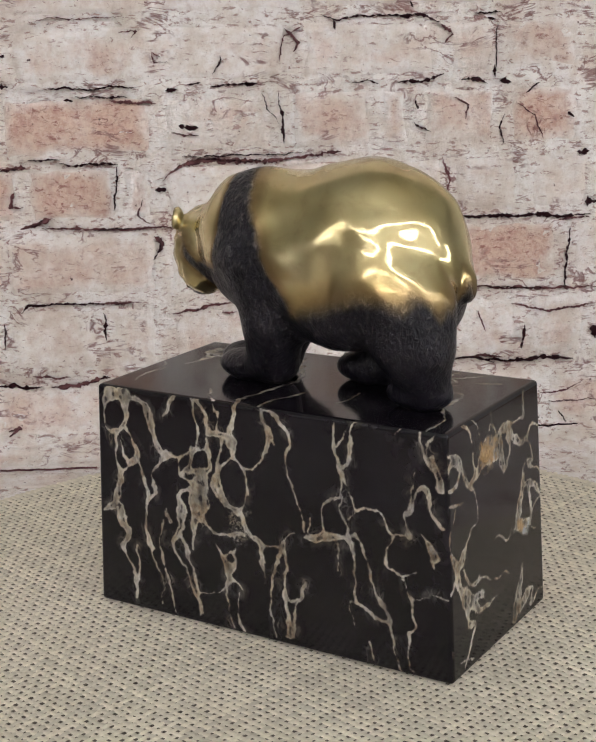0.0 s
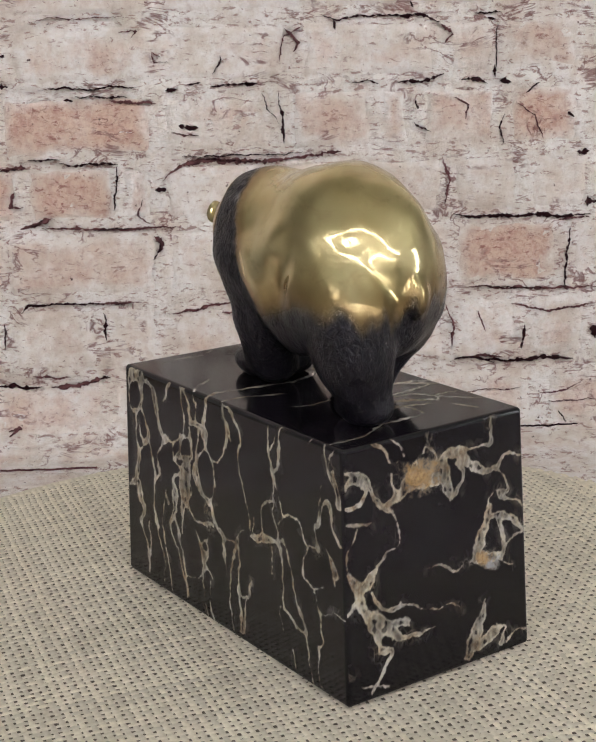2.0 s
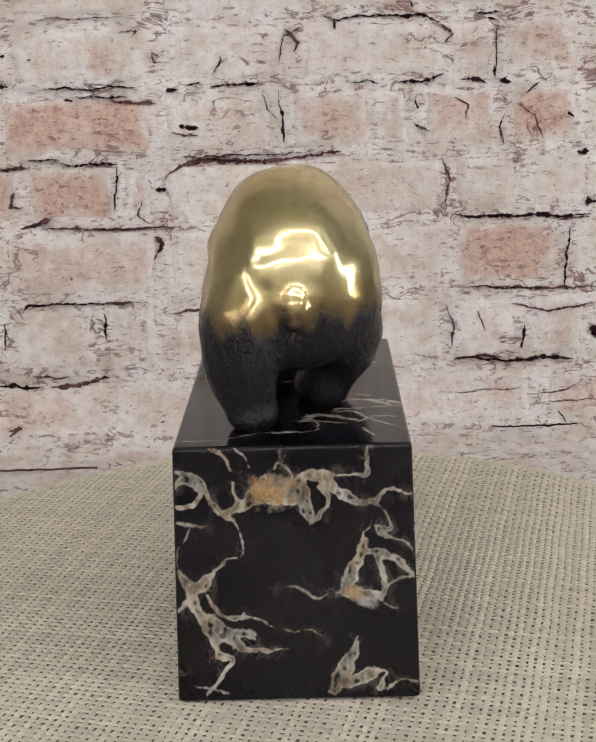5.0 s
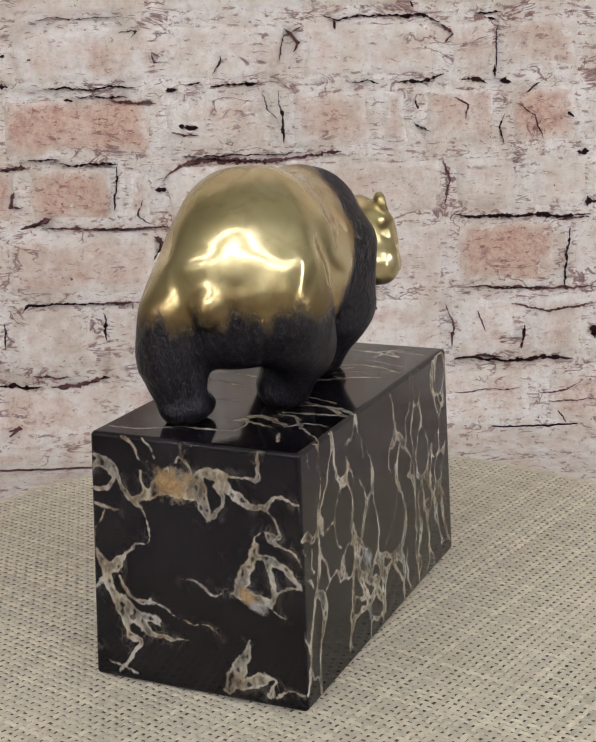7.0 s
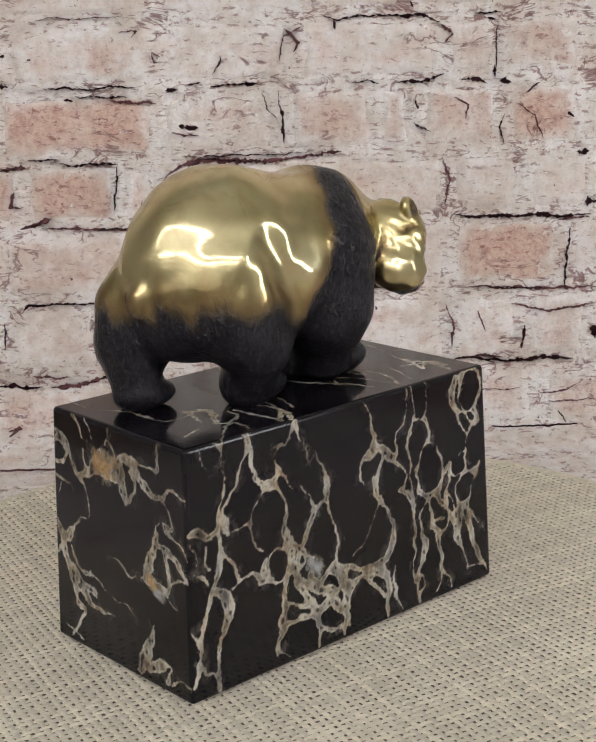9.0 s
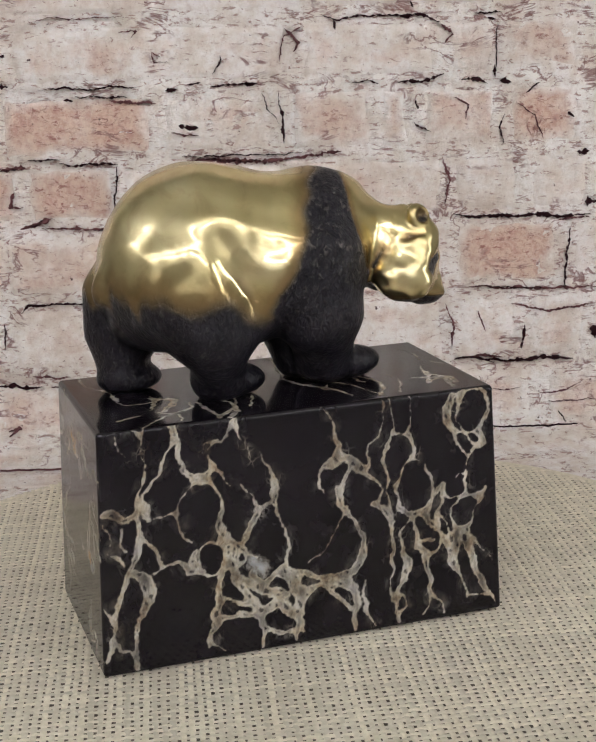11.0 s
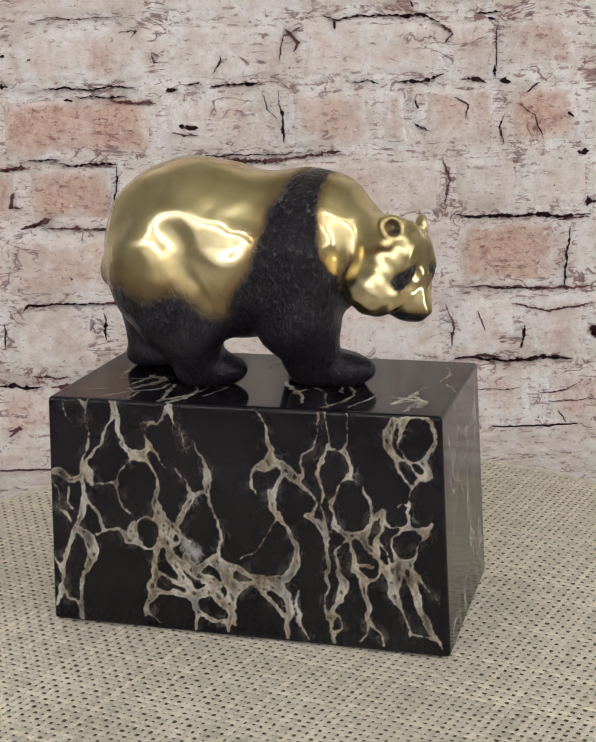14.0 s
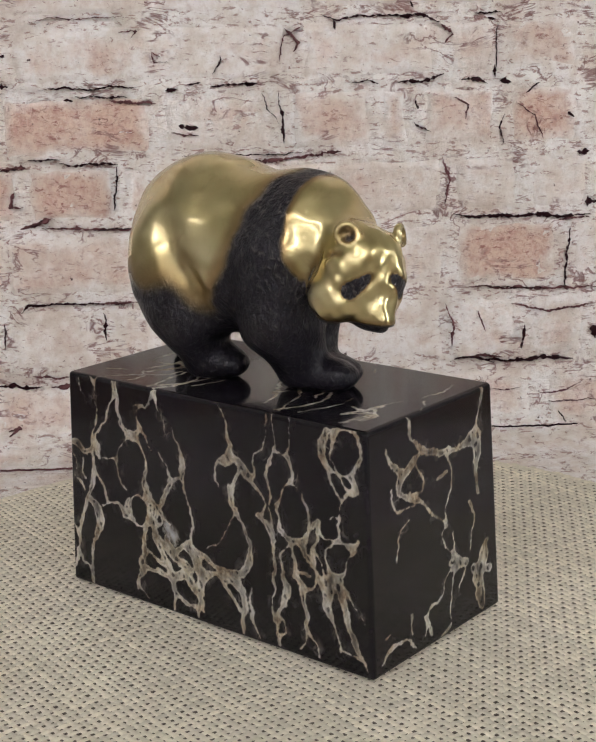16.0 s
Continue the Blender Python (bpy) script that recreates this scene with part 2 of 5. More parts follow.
def build_lamp(x, y, z, length, width, turn=0):
    """A long linear lamp hung from the ceiling behind the camera."""
    lamp = tagged(new("linear_lamp"), "long white linear lamp with a glowing diffuser hung on rods", "lamp", "linear lamps")
    lamp.matrix_world = pose(x, y, z, 0, 0, turn)
    part("casing", box((-length / 2, -width / 2, 0.0), (length / 2, width / 2, 0.035), 0.006), CASING, lamp)
    part("diffuser", box((-length / 2 + 0.02, -width / 2 + 0.005, -width), (length / 2 - 0.02, width / 2 - 0.005, -0.0005), 0.02), TUBE, lamp)
    for sx in (-length / 3, length / 3):
        part("rod", box((sx - 0.006, -0.006, 0.0355), (sx + 0.006, 0.006, CEILING_Z - z)), CASING, lamp)
    return lamp


def build_panes(name, middle, turn, half, lo, hi, panes, pane_mat):
    """White framed glowing panes, added for bright patches in reflections; facing their own +y."""
    win = tagged(new(name), "white framed glowing panes, added for bright patches in reflections", "window", kind="structure")
    win.matrix_world = pose(middle[0], middle[1], 0, 0, 0, turn)
    step = 2 * half / panes
    for k in range(panes):
        part("pane", box((-half + k * step + 0.02, 0.002, lo), (-half + (k + 1) * step - 0.02, 0.006, hi)), pane_mat, win)
    for k in range(panes + 1):
        x = -half + k * step
        part("window_frame", box((x - 0.0199, -0.004, lo), (x + 0.0199, 0.03, hi), 0.004), CASING, win)
    for z in (lo - 0.05, hi):
        part("window_frame", box((-half - 0.05, -0.004, z), (half + 0.05, 0.032, z + 0.05), 0.004), CASING, win)


def build_table():
    table = tagged(new("table"), "plain brown wooden table under the backdrop", "table")
    top = TABLE_Z - 0.004
    part("tabletop", box((-0.75, -0.42, top - 0.03), (0.75, 0.42, top), 0.003), WOOD, table)
    for sx in (-1, 1):
        for sy in (-1, 1):
            part("leg", box((sx * 0.69 - 0.025, sy * 0.36 - 0.025, -0.80), (sx * 0.69 + 0.025, sy * 0.36 + 0.025, top - 0.03), 0.003), WOOD, table)


# ---------------------------------------------------------------- the backdrop: a brick-print sheet built in relief, curving on to the table
BACK_TOP = 0.80
ARC = SWEEP_R * math.pi / 2
S_ARC = TABLE_Z + SWEEP_R                       # s equals z above this height


def sheet_point(u, s, out=0.0):
    """A place on the backdrop: u across, s up along it, out towards the viewer."""
    if s >= S_ARC:
        return Vector((u, WALL_Y - out, s))
    a = (S_ARC - s) / SWEEP_R
    if a <= math.pi / 2:
        r = SWEEP_R - out
        return Vector((u, WALL_Y - SWEEP_R + r * math.cos(a), S_ARC - r * math.sin(a)))
    return Vector((u, WALL_Y - SWEEP_R - (S_ARC - ARC - s), TABLE_Z + out))


def build_backdrop():
    s_end = S_ARC - ARC - (WALL_Y - SWEEP_R + 0.40)
    ss = list(np.arange(s_end, S_ARC - ARC, 0.03)) + list(np.linspace(S_ARC - ARC, S_ARC, 15)) + list(np.linspace(S_ARC + 0.004, 0.30, 90)) + list(np.linspace(0.31, BACK_TOP, 40))
    us = np.linspace(-0.47, 0.47, 260)
    verts, faces = [], []
    for s in ss:
        for u in us:
            h = 0.0007 * noise.fractal(Vector((u * 55, s * 80, 3.1)), 0.9, 2.0, 4) if s > S_ARC - ARC else 0.0
            verts.append(sheet_point(u, s, h))
    n = len(us)
    for i in range(len(ss) - 1):
        for j in range(n - 1):
            faces.append((i * n + j, i * n + j + 1, (i + 1) * n + j + 1, (i + 1) * n + j))
    ob = new("backdrop", mesh_of("backdrop", verts, faces, MORTAR, True))
    return tagged(ob, "sheet printed with whitewashed brick, in low relief, curving on to the table", "backdrop", kind="structure")


def build_brick(parent, u0, u1, s0, s1, proud, seed, wash):
    """One printed brick, raised, with a ragged outline, an uneven face and its own share of whitewash."""
    nu, ns = max(6, int((u1 - u0) / 0.0040)), 10
    verts, faces, white = [], [], []
    for i in range(ns + 1):
        for j in range(nu + 1):
            a, b = j / nu, i / ns
            u, s = u0 + (u1 - u0) * a, s0 + (s1 - s0) * b
            q = Vector((u * 70 + seed, s * 70, seed * 0.7))
            u += 0.0030 * noise.noise(q) * (1 if 0 < j < nu else 1.5)
            s += 0.0020 * noise.noise(q + Vector((9, 4, 2)))
            edge = min(a * (u1 - u0), (1 - a) * (u1 - u0), b * (s1 - s0), (1 - b) * (s1 - s0))
            rim = min(1.0, edge / 0.0030)
            out = -0.0012 + (proud + 0.0012) * (rim ** 0.5) + 0.0005 * noise.fractal(q * 1.7, 0.8, 2.0, 3) * rim
            verts.append(sheet_point(u, s, out))
            white.append(wash + 0.9 * (1 - min(1.0, edge / (0.009 + 0.006 * noise.noise(q * 0.8)))) + 0.25 * noise.noise(q * 0.5 + Vector((1, 7, 3))))
    for i in range(ns):
        for j in range(nu):
            k = i * (nu + 1) + j
            faces.append((k, k + 1, k + nu + 2, k + nu + 1))
    me = mesh_of("brick", verts, faces, BRICK, True)
    me.attributes.new("wash", "FLOAT", "POINT").data.foreach_set("value", white)
    ob = new("brick", me)
    ob.parent = parent
    return ob


def lay_course(parent, low, high, ends):
    """A course of bricks between two bed joints."""
    for (ua, _), (ub, wash) in zip(ends, ends[1:]):
        r = random.Random(int(ub * 1e4) + int(high * 1e4))
        build_brick(parent, ua + r.uniform(0.0015, 0.005), ub - r.uniform(0.0015, 0.005), low + 0.0034, high - 0.0034, r.uniform(0.0003, 0.0010), r.uniform(0, 60), wash)


def even_ends(k):
    """Brick ends of a course above the view."""
    r = random.Random(40 + k)
    return [(-0.455 + 0.045 * (k % 2) + 0.095 * i + r.uniform(-0.008, 0.008), r.uniform(0.3, 1.0)) for i in range(10)]


def build_crack(parent, points, width, material, seed=0):
    """A dark open joint, drawn as a ragged tapering dark ribbon along a few (u, s) points."""
    verts, faces, rows = [], [], []
    for (ua, sa), (ub, sb) in zip(points, points[1:]):
        steps = max(2, int(math.hypot(ub - ua, sb - sa) / 0.0009))
        for k in range(steps):
            f = k / steps
            rows.append((ua + (ub - ua) * f, sa + (sb - sa) * f, ub - ua, sb - sa))
    rows.append((*points[-1], ub - ua, sb - sa))
    n = len(rows)
    for k, (u, s, du, ds) in enumerate(rows):
        q = Vector((u * 230 + seed * 3.7, s * 230, seed))
        taper = min(1.0, 4 * k / n + 0.15, 4 * (n - 1 - k) / n + 0.15)
        w = 1.4 * width * taper * max(0.12, 0.45 + 0.9 * abs(noise.noise(q)) + 0.6 * noise.noise(q * 2.6) + 0.5 * noise.noise(q * 6.1))
        d = math.hypot(du, ds)
        px, ps = -ds / d, du / d
        wob = 0.0013 * noise.noise(q * 0.6 + Vector((5, 5, 5))) + 0.0006 * noise.noise(q * 3.3)
        for side, out in ((-1, 0.0010), (-0.7, 0.0022), (0.7, 0.0022), (1, 0.0010)):
            verts.append(sheet_point(u + px * (side * w + wob), s + ps * (side * w + wob), out))
    for k in range(n - 1):
        for c in range(3):
            a = 4 * k + c
            faces.append((a, a + 1, a + 5, a + 4))
    ob = new("crack", mesh_of("crack", verts, faces, material))
    ob.parent = parent
    return ob


# ---------------------------------------------------------------- turntable and burlap
CLOTH_R = 0.207


def build_turntable():
    table = tagged(new("turntable"), "low black plastic turntable under a round burlap cover", "turntable")
    part("platter", disc(0.200, -0.0125, -0.0035), PLASTIC, table)
    part("foot", disc(0.12, TABLE_Z - TURN_Z, -0.0127), PLASTIC, table)
    return table


def rim_radius(angle):
    return CLOTH_R + 0.0022 * math.sin(2 * angle + 0.6) + 0.0012 * math.sin(5 * angle)


def weave_mesh(along_x, pitch, width, lift):
    """All yarns of one direction: flat arched strands that go over and under the others."""
    verts, faces = [], []
    count = int(CLOTH_R / pitch) + 1
    rng = random.Random(5 if along_x else 9)
    for i in range(-count, count + 1):
        c = (i + 0.5) * pitch
        if abs(c) > CLOTH_R - 0.002:
            continue
        half = math.sqrt(CLOTH_R ** 2 - c ** 2)
        steps = int(2 * half / pitch * 4)
        w0 = width * rng.uniform(0.9, 1.1)
        ph = rng.uniform(0, 6.28)
        start = len(verts)
        rows = 0
        for k in range(steps + 1):
            a = -half + 2 * half * k / steps
            wave = math.cos(math.pi * (a / pitch - 0.5)) * (1 if i % 2 else -1) * (1 if along_x else -1)
            z = -0.0010 + lift * wave
            w = w0 * (0.94 + 0.10 * wave + 0.08 * math.sin(a * 310 + ph))
            cc = c + 0.00022 * math.sin(a * 95 + ph) + 0.0012 * math.sin(a * 14 + c * 9)
            for side, dz in ((-0.5, -0.00022), (-0.25, 0.0), (0.25, 0.0), (0.5, -0.00022)):
                o = cc + side * w
                verts.append((a, o, z + dz) if along_x else (o, a, z + dz))
            rows += 1
        for k in range(rows - 1):
            for s in range(3):
                q = start + 4 * k + s
                faces.append((q, q + 1, q + 5, q + 4) if not along_x else (q, q + 4, q + 5, q + 1))
    return verts, faces


def build_burlap():
    cloth = tagged(new("burlap_cover"), "round beige woven burlap cover on the turntable", "cloth")
    part("backing", disc(CLOTH_R - 0.001, -0.0033, -0.0021, 0.0004), BACKING, cloth, "dark cloth backing seen between the yarns")
    for name, along in (("warp", True), ("weft", False)):
        v, f = weave_mesh(along, 0.0033, 0.00245 if along else 0.00238, 0.00016)
        ob = new(name, mesh_of(name, v, f, BURLAP, True))
        ob.parent = cloth
        ob.rotation_euler.z = radians(-13)
        tagged(ob, "beige flat burlap yarns", kind="stuff")
    bm = bmesh.new()
    n = 180
    ring = []
    for k in range(n):
        a = 2 * math.pi * k / n
        r = rim_radius(a)
        ring.append([bm.verts.new((math.cos(a) * (r + dr), math.sin(a) * (r + dr), z)) for dr, z in ((-0.003, -0.0016), (-0.001, -0.0008), (0.0008, -0.0016), (0.0010, -0.0045), (-0.002, -0.0060))])
    for k in range(n):
        a, b = ring[k], ring[(k + 1) % n]
        for s in range(4):
            bm.faces.new((a[s], a[s + 1], b[s + 1], b[s]))
    part("hem", bm, BURLAP, cloth, smooth=True)
    return cloth


# ---------------------------------------------------------------- the bookend: marble block and bronze panda
BLOCK = dict(lx=0.080, ly=0.042, h=0.0959, tx=0.0035, ty=0.0021, ox=-0.0101, oy=-0.0009)


def ramp01(v, a, b):
    t = np.clip((v - a) / (b - a), 0, 1)
    return t * t * (3 - 2 * t)


VEINS = {"top": [], "left": [], "right": [], "rear": [], "front": []}


def vein(face, *stops):
    """One vein of the marble: across, up and width (mm) at its bends."""
    VEINS[face].append(stops)


vein("right", (-51.6, 97.8, 2.6), (-50.1, 88.3, 1.7), (-48.9, 79.8, 1.7), (-45.4, 75, 2.3), (-41.7, 74, 3))
vein("right", (-51.3, 91.2, 0.9), (-56.3, 79.8, 1.1), (-61.1, 73.1, 1.1), (-66, 66.3, 0.9))
vein("right", (-74.3, 97, 0.8), (-72.6, 91.3, 0.8), (-70, 85.6, 0.4))
vein("right", (-69.6, 97.9, 0.7), (-64.2, 93.2, 0.9), (-63.5, 85.6, 0.6), (-62.7, 80.8, 0.6), (-63.9, 73.1, 0.6), (-66, 67.3, 0.8))
vein("right", (-62, 97.3, 1.1), (-64.2, 93.2, 0.8))
vein("right", (-79.5, 64.4, 1.5), (-75.4, 64.4, 2.7), (-70.8, 61.5, 2.5), (-67, 63.4, 1.7))
vein("right", (-64.1, 67.3, 1.5), (-62, 64.4, 2.5), (-61.6, 60.5, 1.7))
vein("right", (-66, 66.3, 1.3), (-65.4, 56.6, 1.7), (-66.2, 48.7, 2.3), (-68.6, 42.8, 1.9), (-71.7, 34.9, 1.7), (-74.7, 26.8, 1.5), (-76, 14.7, 1.6), (-79.1, 6.5, 1.4))
vein("right", (-77.7, 49.7, 0.6), (-74, 47.8, 1.7), (-71.4, 43.8, 1.2))
vein("right", (-79.2, 60.5, 0.8), (-76, 56.6, 0.8), (-76.7, 52.7, 0.6))
vein("right", (-71.8, 58.6, 1), (-72.4, 52.7, 0.6), (-70.3, 48.7, 1))
vein("right", (-79.3, 27.8, 0.6), (-75.8, 21.8, 0.8))
vein("right", (-75.1, 14.7, 1.2), (-73.4, 9.7, 1.2), (-69.7, 8.7, 1), (-68.1, 1.5, 0.8))
vein("right", (-63.6, 53.7, 1.5), (-60.1, 48.7, 1.7), (-56.6, 40.9, 1.3))
vein("right", (-67.8, 40.8, 2.3), (-62.8, 34.9, 3.3), (-62.6, 28.9, 2.9), (-66.5, 20.8, 1.9), (-67.8, 10.7, 1.4), (-67.1, 1.5, 1.2))
vein("right", (-60.4, 38.9, 0.8), (-56.6, 40.9, 1), (-51.1, 41.9, 1.3), (-46.6, 37.9, 2.3), (-41.1, 36.9, 1.1))
vein("right", (-46.6, 37.9, 1.9), (-45.5, 42.9, 1.9), (-43.6, 45.8, 1))
vein("right", (-51.4, 60.5, 1.1), (-48.9, 52.7, 1.1), (-46.2, 48.8, 0.8))
vein("right", (-59.7, 60.5, 0.4), (-51.3, 61.5, 0.9))
vein("right", (-41.7, 74, 1.9), (-36.3, 70.1, 1.1), (-33.8, 61.4, 1.5), (-35, 53.7, 2.3), (-32.4, 48.8, 2.5), (-28, 44.9, 1.9))
vein("right", (-50.4, 61.5, 0.6), (-48.4, 68.2, 0.4), (-43.6, 73, 0.6))
vein("right", (-43.7, 40.9, 1.1), (-41.7, 46.4, 1), (-37.9, 48.4, 0.9), (-34.1, 46.4, 1.3), (-32.9, 40.9, 1.5), (-34.5, 36.6, 1.3), (-38.4, 34.6, 1.1), (-42.5, 36.9, 1.1), (-43.7, 40.9, 1.1))
vein("right", (-27.1, 98.6, 1.3), (-30.1, 91.1, 1.3), (-33, 86.9, 0.9), (-36.7, 87.3, 1.1), (-38.6, 83.5, 0.9), (-37, 77.8, 1.5), (-39.9, 73, 2.3))
vein("right", (-40.4, 84.5, 0.7), (-39.4, 87, 0.7), (-36.7, 87.3, 0.9))
vein("right", (-27.1, 98.6, 1.1), (-18.8, 100.8, 0.7), (-11.4, 102.9, 0.6))
vein("right", (-37, 77.8, 0.9), (-32.5, 73, 0.6), (-29.9, 69.2, 0.4))
vein("right", (-27.2, 94.8, 1.7), (-26.5, 88.2, 1.1), (-23, 83.5, 0.6), (-21.4, 76.8, 0.4))
vein("right", (-18, 81.5, 0.7), (-14.2, 72.9, 1.3), (-12.6, 66.2, 2.4), (-13.8, 59.5, 1.3))
vein("right", (-26.2, 69.1, 0.6), (-21.8, 64.3, 0.8), (-19.9, 57.5, 1.9), (-22.2, 52.7, 2.3), (-25.1, 47.8, 1.5))
vein("right", (-19.9, 57.5, 1.3), (-13.7, 60.4, 1.1), (-11.2, 52.7, 0.9), (-8.2, 44.9, 1.3), (-9.2, 33.1, 1.1))
vein("right", (-25.1, 48.8, 1.5), (-26.2, 43.9, 1.7), (-20.8, 39, 1.3))
vein("right", (-32.4, 48.8, 1.9), (-30.7, 43.9, 1.3), (-31.8, 38.9, 1.5), (-34.7, 34, 1.7), (-35.9, 27, 2.3), (-37.1, 17, 2.5), (-39.2, 8.9, 1.4), (-34.4, 2.8, 0.6))
vein("right", (-28, 44.9, 1.7), (-28.2, 38, 1.7), (-24.5, 39, 1.1), (-25.3, 42.9, 0.9))
vein("right", (-30.9, 38, 2.3), (-29.3, 32, 2.3), (-25, 24.1, 2.3), (-20.6, 18.1, 2.7), (-19, 11, 1.9), (-19.3, 1.9, 1.2))
vein("right", (-22.8, 33, 2.3), (-18.4, 28.1, 2.5), (-13.8, 31.1, 2.5), (-8.4, 29.1, 3), (-4.9, 23.2, 3), (-4.4, 11.1, 2.3), (-6.5, 2, 1.2))
vein("right", (-36.2, 17, 1.9), (-28.9, 16.6, 1.9), (-20.7, 16.1, 2.3), (-12.4, 18.1, 3.1), (-7.1, 13.1, 2.7))
vein("right", (-19.9, 11, 1.7), (-14.5, 7, 1.7), (-8.2, 6.1, 1.7))
vein("right", (-10.1, 33.1, 1.9), (-1.1, 28.7, 2.3), (6.1, 26.8, 1.7), (15.1, 26.2, 2.5), (20.7, 31.2, 3), (22.4, 40, 1.9), (18.6, 47.8, 1.7), (13.9, 55.6, 2.2), (12.3, 62.3, 1.7))
vein("right", (-3.2, 21.2, 2.7), (4.2, 23.2, 1.9), (9.5, 18.8, 1.9), (16.4, 11.3, 1.7))
vein("right", (-2.3, 21.2, 2.3), (-5.2, 13.1, 1.5), (-2.8, 5.1, 1))
vein("right", (4.9, 99.3, 0.6), (10.1, 91.8, 0.9), (12.5, 83.3, 1.3), (13.2, 75.7, 2.8), (10.3, 71.9, 2.2))
vein("right", (10.3, 72.9, 1.9), (5.7, 70, 1.5), (5.2, 64.3, 1.3), (7.2, 61.4, 0.7))
vein("right", (13.2, 75.7, 2.6), (18.5, 72.8, 2.6), (22, 69, 2.4), (25.6, 70, 1.7), (25.5, 76.6, 1.1), (30.5, 82.3, 0.9), (32.6, 90.7, 0.9), (31.1, 97.2, 0.7))
vein("right", (13.5, 60.4, 1.5), (16.5, 67.1, 1.7), (18.5, 71.9, 2.2))
vein("right", (22, 69, 2.2), (25.5, 65.2, 1.7), (29.8, 61.4, 0.9), (31, 57.5, 0.9), (26.9, 53.7, 1.7))
vein("right", (34.6, 96.7, 0.7), (36.2, 88.8, 0.6), (35.9, 81.3, 0.9), (32, 72.8, 1.7), (33.8, 62.3, 0.6))
vein("right", (35.9, 81.3, 0.9), (42.2, 80.3, 1.1), (44.6, 72.8, 1.7), (39.9, 66.1, 0.7), (37, 60.4, 0.9))
vein("right", (43.6, 96.2, 0.4), (43.8, 86.9, 0.5), (42.2, 80.3, 0.9))
vein("right", (45.4, 69.9, 0.6), (48.8, 66.1, 0.7), (51.4, 61.3, 1.5), (51.6, 52.7, 1.3), (48.2, 47.9, 2.2), (41, 47.3, 1.9), (37.1, 53.7, 1.1), (37, 60.4, 0.9))
vein("right", (26.9, 53.7, 1.7), (33, 48.8, 2.4), (34.5, 39.1, 1.7), (34.1, 27.3, 1.5), (32.9, 19.4, 0.9), (33.6, 11.4, 1.5))
vein("right", (33.5, 62.3, 0.7), (33.2, 54.6, 0.9), (34.8, 48.8, 1.5))
vein("right", (37.6, 50.8, 1.3), (41.9, 46.9, 1.3), (44.4, 41.1, 1.5), (45.1, 33.2, 1.9), (49.4, 28.9, 1.9))
vein("right", (41.9, 44.9, 0.7), (38.1, 39.1, 0.9), (38.7, 31.3, 1.7), (40.7, 26.3, 2.8), (37.4, 18.4, 1.9), (34.5, 11.4, 1.1), (36, 2.4, 1.5))
vein("right", (34.5, 11.4, 0.9), (38.1, 13.8, 0.6), (39.2, 8.4, 0.6), (36.5, 6.4, 0.8))
vein("right", (48.2, 47.9, 2.4), (49.9, 43, 2.2), (52.4, 40.1, 1.7), (55.3, 35.2, 1.5), (53, 30.3, 1.1), (46.7, 29.7, 0.9))
vein("right", (44.1, 32.3, 1.1), (46.9, 35.2, 0.9), (52.3, 34.8, 1.3))
vein("right", (47.6, 28.3, 2.3), (49.1, 21.4, 2.1), (49.7, 12.5, 1.7), (54, 7.5, 0.9), (55.7, 2.5, 0.8))
vein("right", (49.7, 11.5, 0.9), (46.8, 3.5, 0.6))
vein("right", (53.8, 54.6, 1.3), (56.6, 57.5, 1.9), (55.8, 50.8, 1.5), (53.5, 45, 1.7), (53.3, 40.1, 1.5))
vein("right", (55.3, 45, 0.7), (58.6, 37.2, 0.9), (60.2, 31.3, 1.7))
vein("right", (62.3, 94.3, 1.1), (59.6, 88.7, 2.6), (60.1, 82.1, 2.9), (63.1, 78.9, 1.5), (68.9, 78, 0.9), (74.3, 80.2, 1.5), (77.2, 86.7, 1.5), (75.7, 94.2, 1.5), (72.2, 96.4, 1.5), (66.8, 94.6, 2.2), (64.1, 89.6, 1.6), (63.9, 83.1, 0.9), (65.7, 78.9, 0.7))
vein("right", (60.4, 88.7, 1.1), (62.3, 92.4, 1.6), (65, 94.6, 1.6))
vein("right", (62.4, 79.3, 1.1), (63.4, 73.7, 0.9), (67.7, 68.9, 0.6))
vein("right", (71.6, 78.3, 1.8), (74.9, 72.7, 2.4), (69.5, 69.9, 0.9), (66.6, 64.2, 1.1), (66.3, 54.6, 1.1), (65.3, 51.7, 1.1))
vein("right", (67.1, 77.4, 0.7), (70.5, 72.7, 1.1), (73.2, 72.7, 1.5))
vein("right", (65.3, 51.7, 1.1), (60.7, 47.9, 0.9), (59.6, 42.1, 0.9), (63.1, 37.6, 1.7), (67.6, 39.6, 1.3), (70.5, 46.9, 0.9), (71.9, 50.4, 1.7), (65.3, 51.7, 0.9))
vein("right", (71.5, 50.4, 1.8), (75.2, 53.7, 1.7))
vein("right", (62.2, 37.2, 2.2), (60.2, 31.3, 3.4), (59.9, 23.5, 2.6), (63.2, 16.6, 1.3), (65.6, 7.6, 0.8))
vein("right", (64.8, 36.2, 3), (67.2, 27.4, 2.4), (69.5, 18.6, 2.1), (72, 12.7, 2.4), (76.2, 6.1, 0.9))
vein("right", (68.3, 33.3, 1.5), (72.5, 27.5, 0.9), (76.7, 21.6, 0.4))
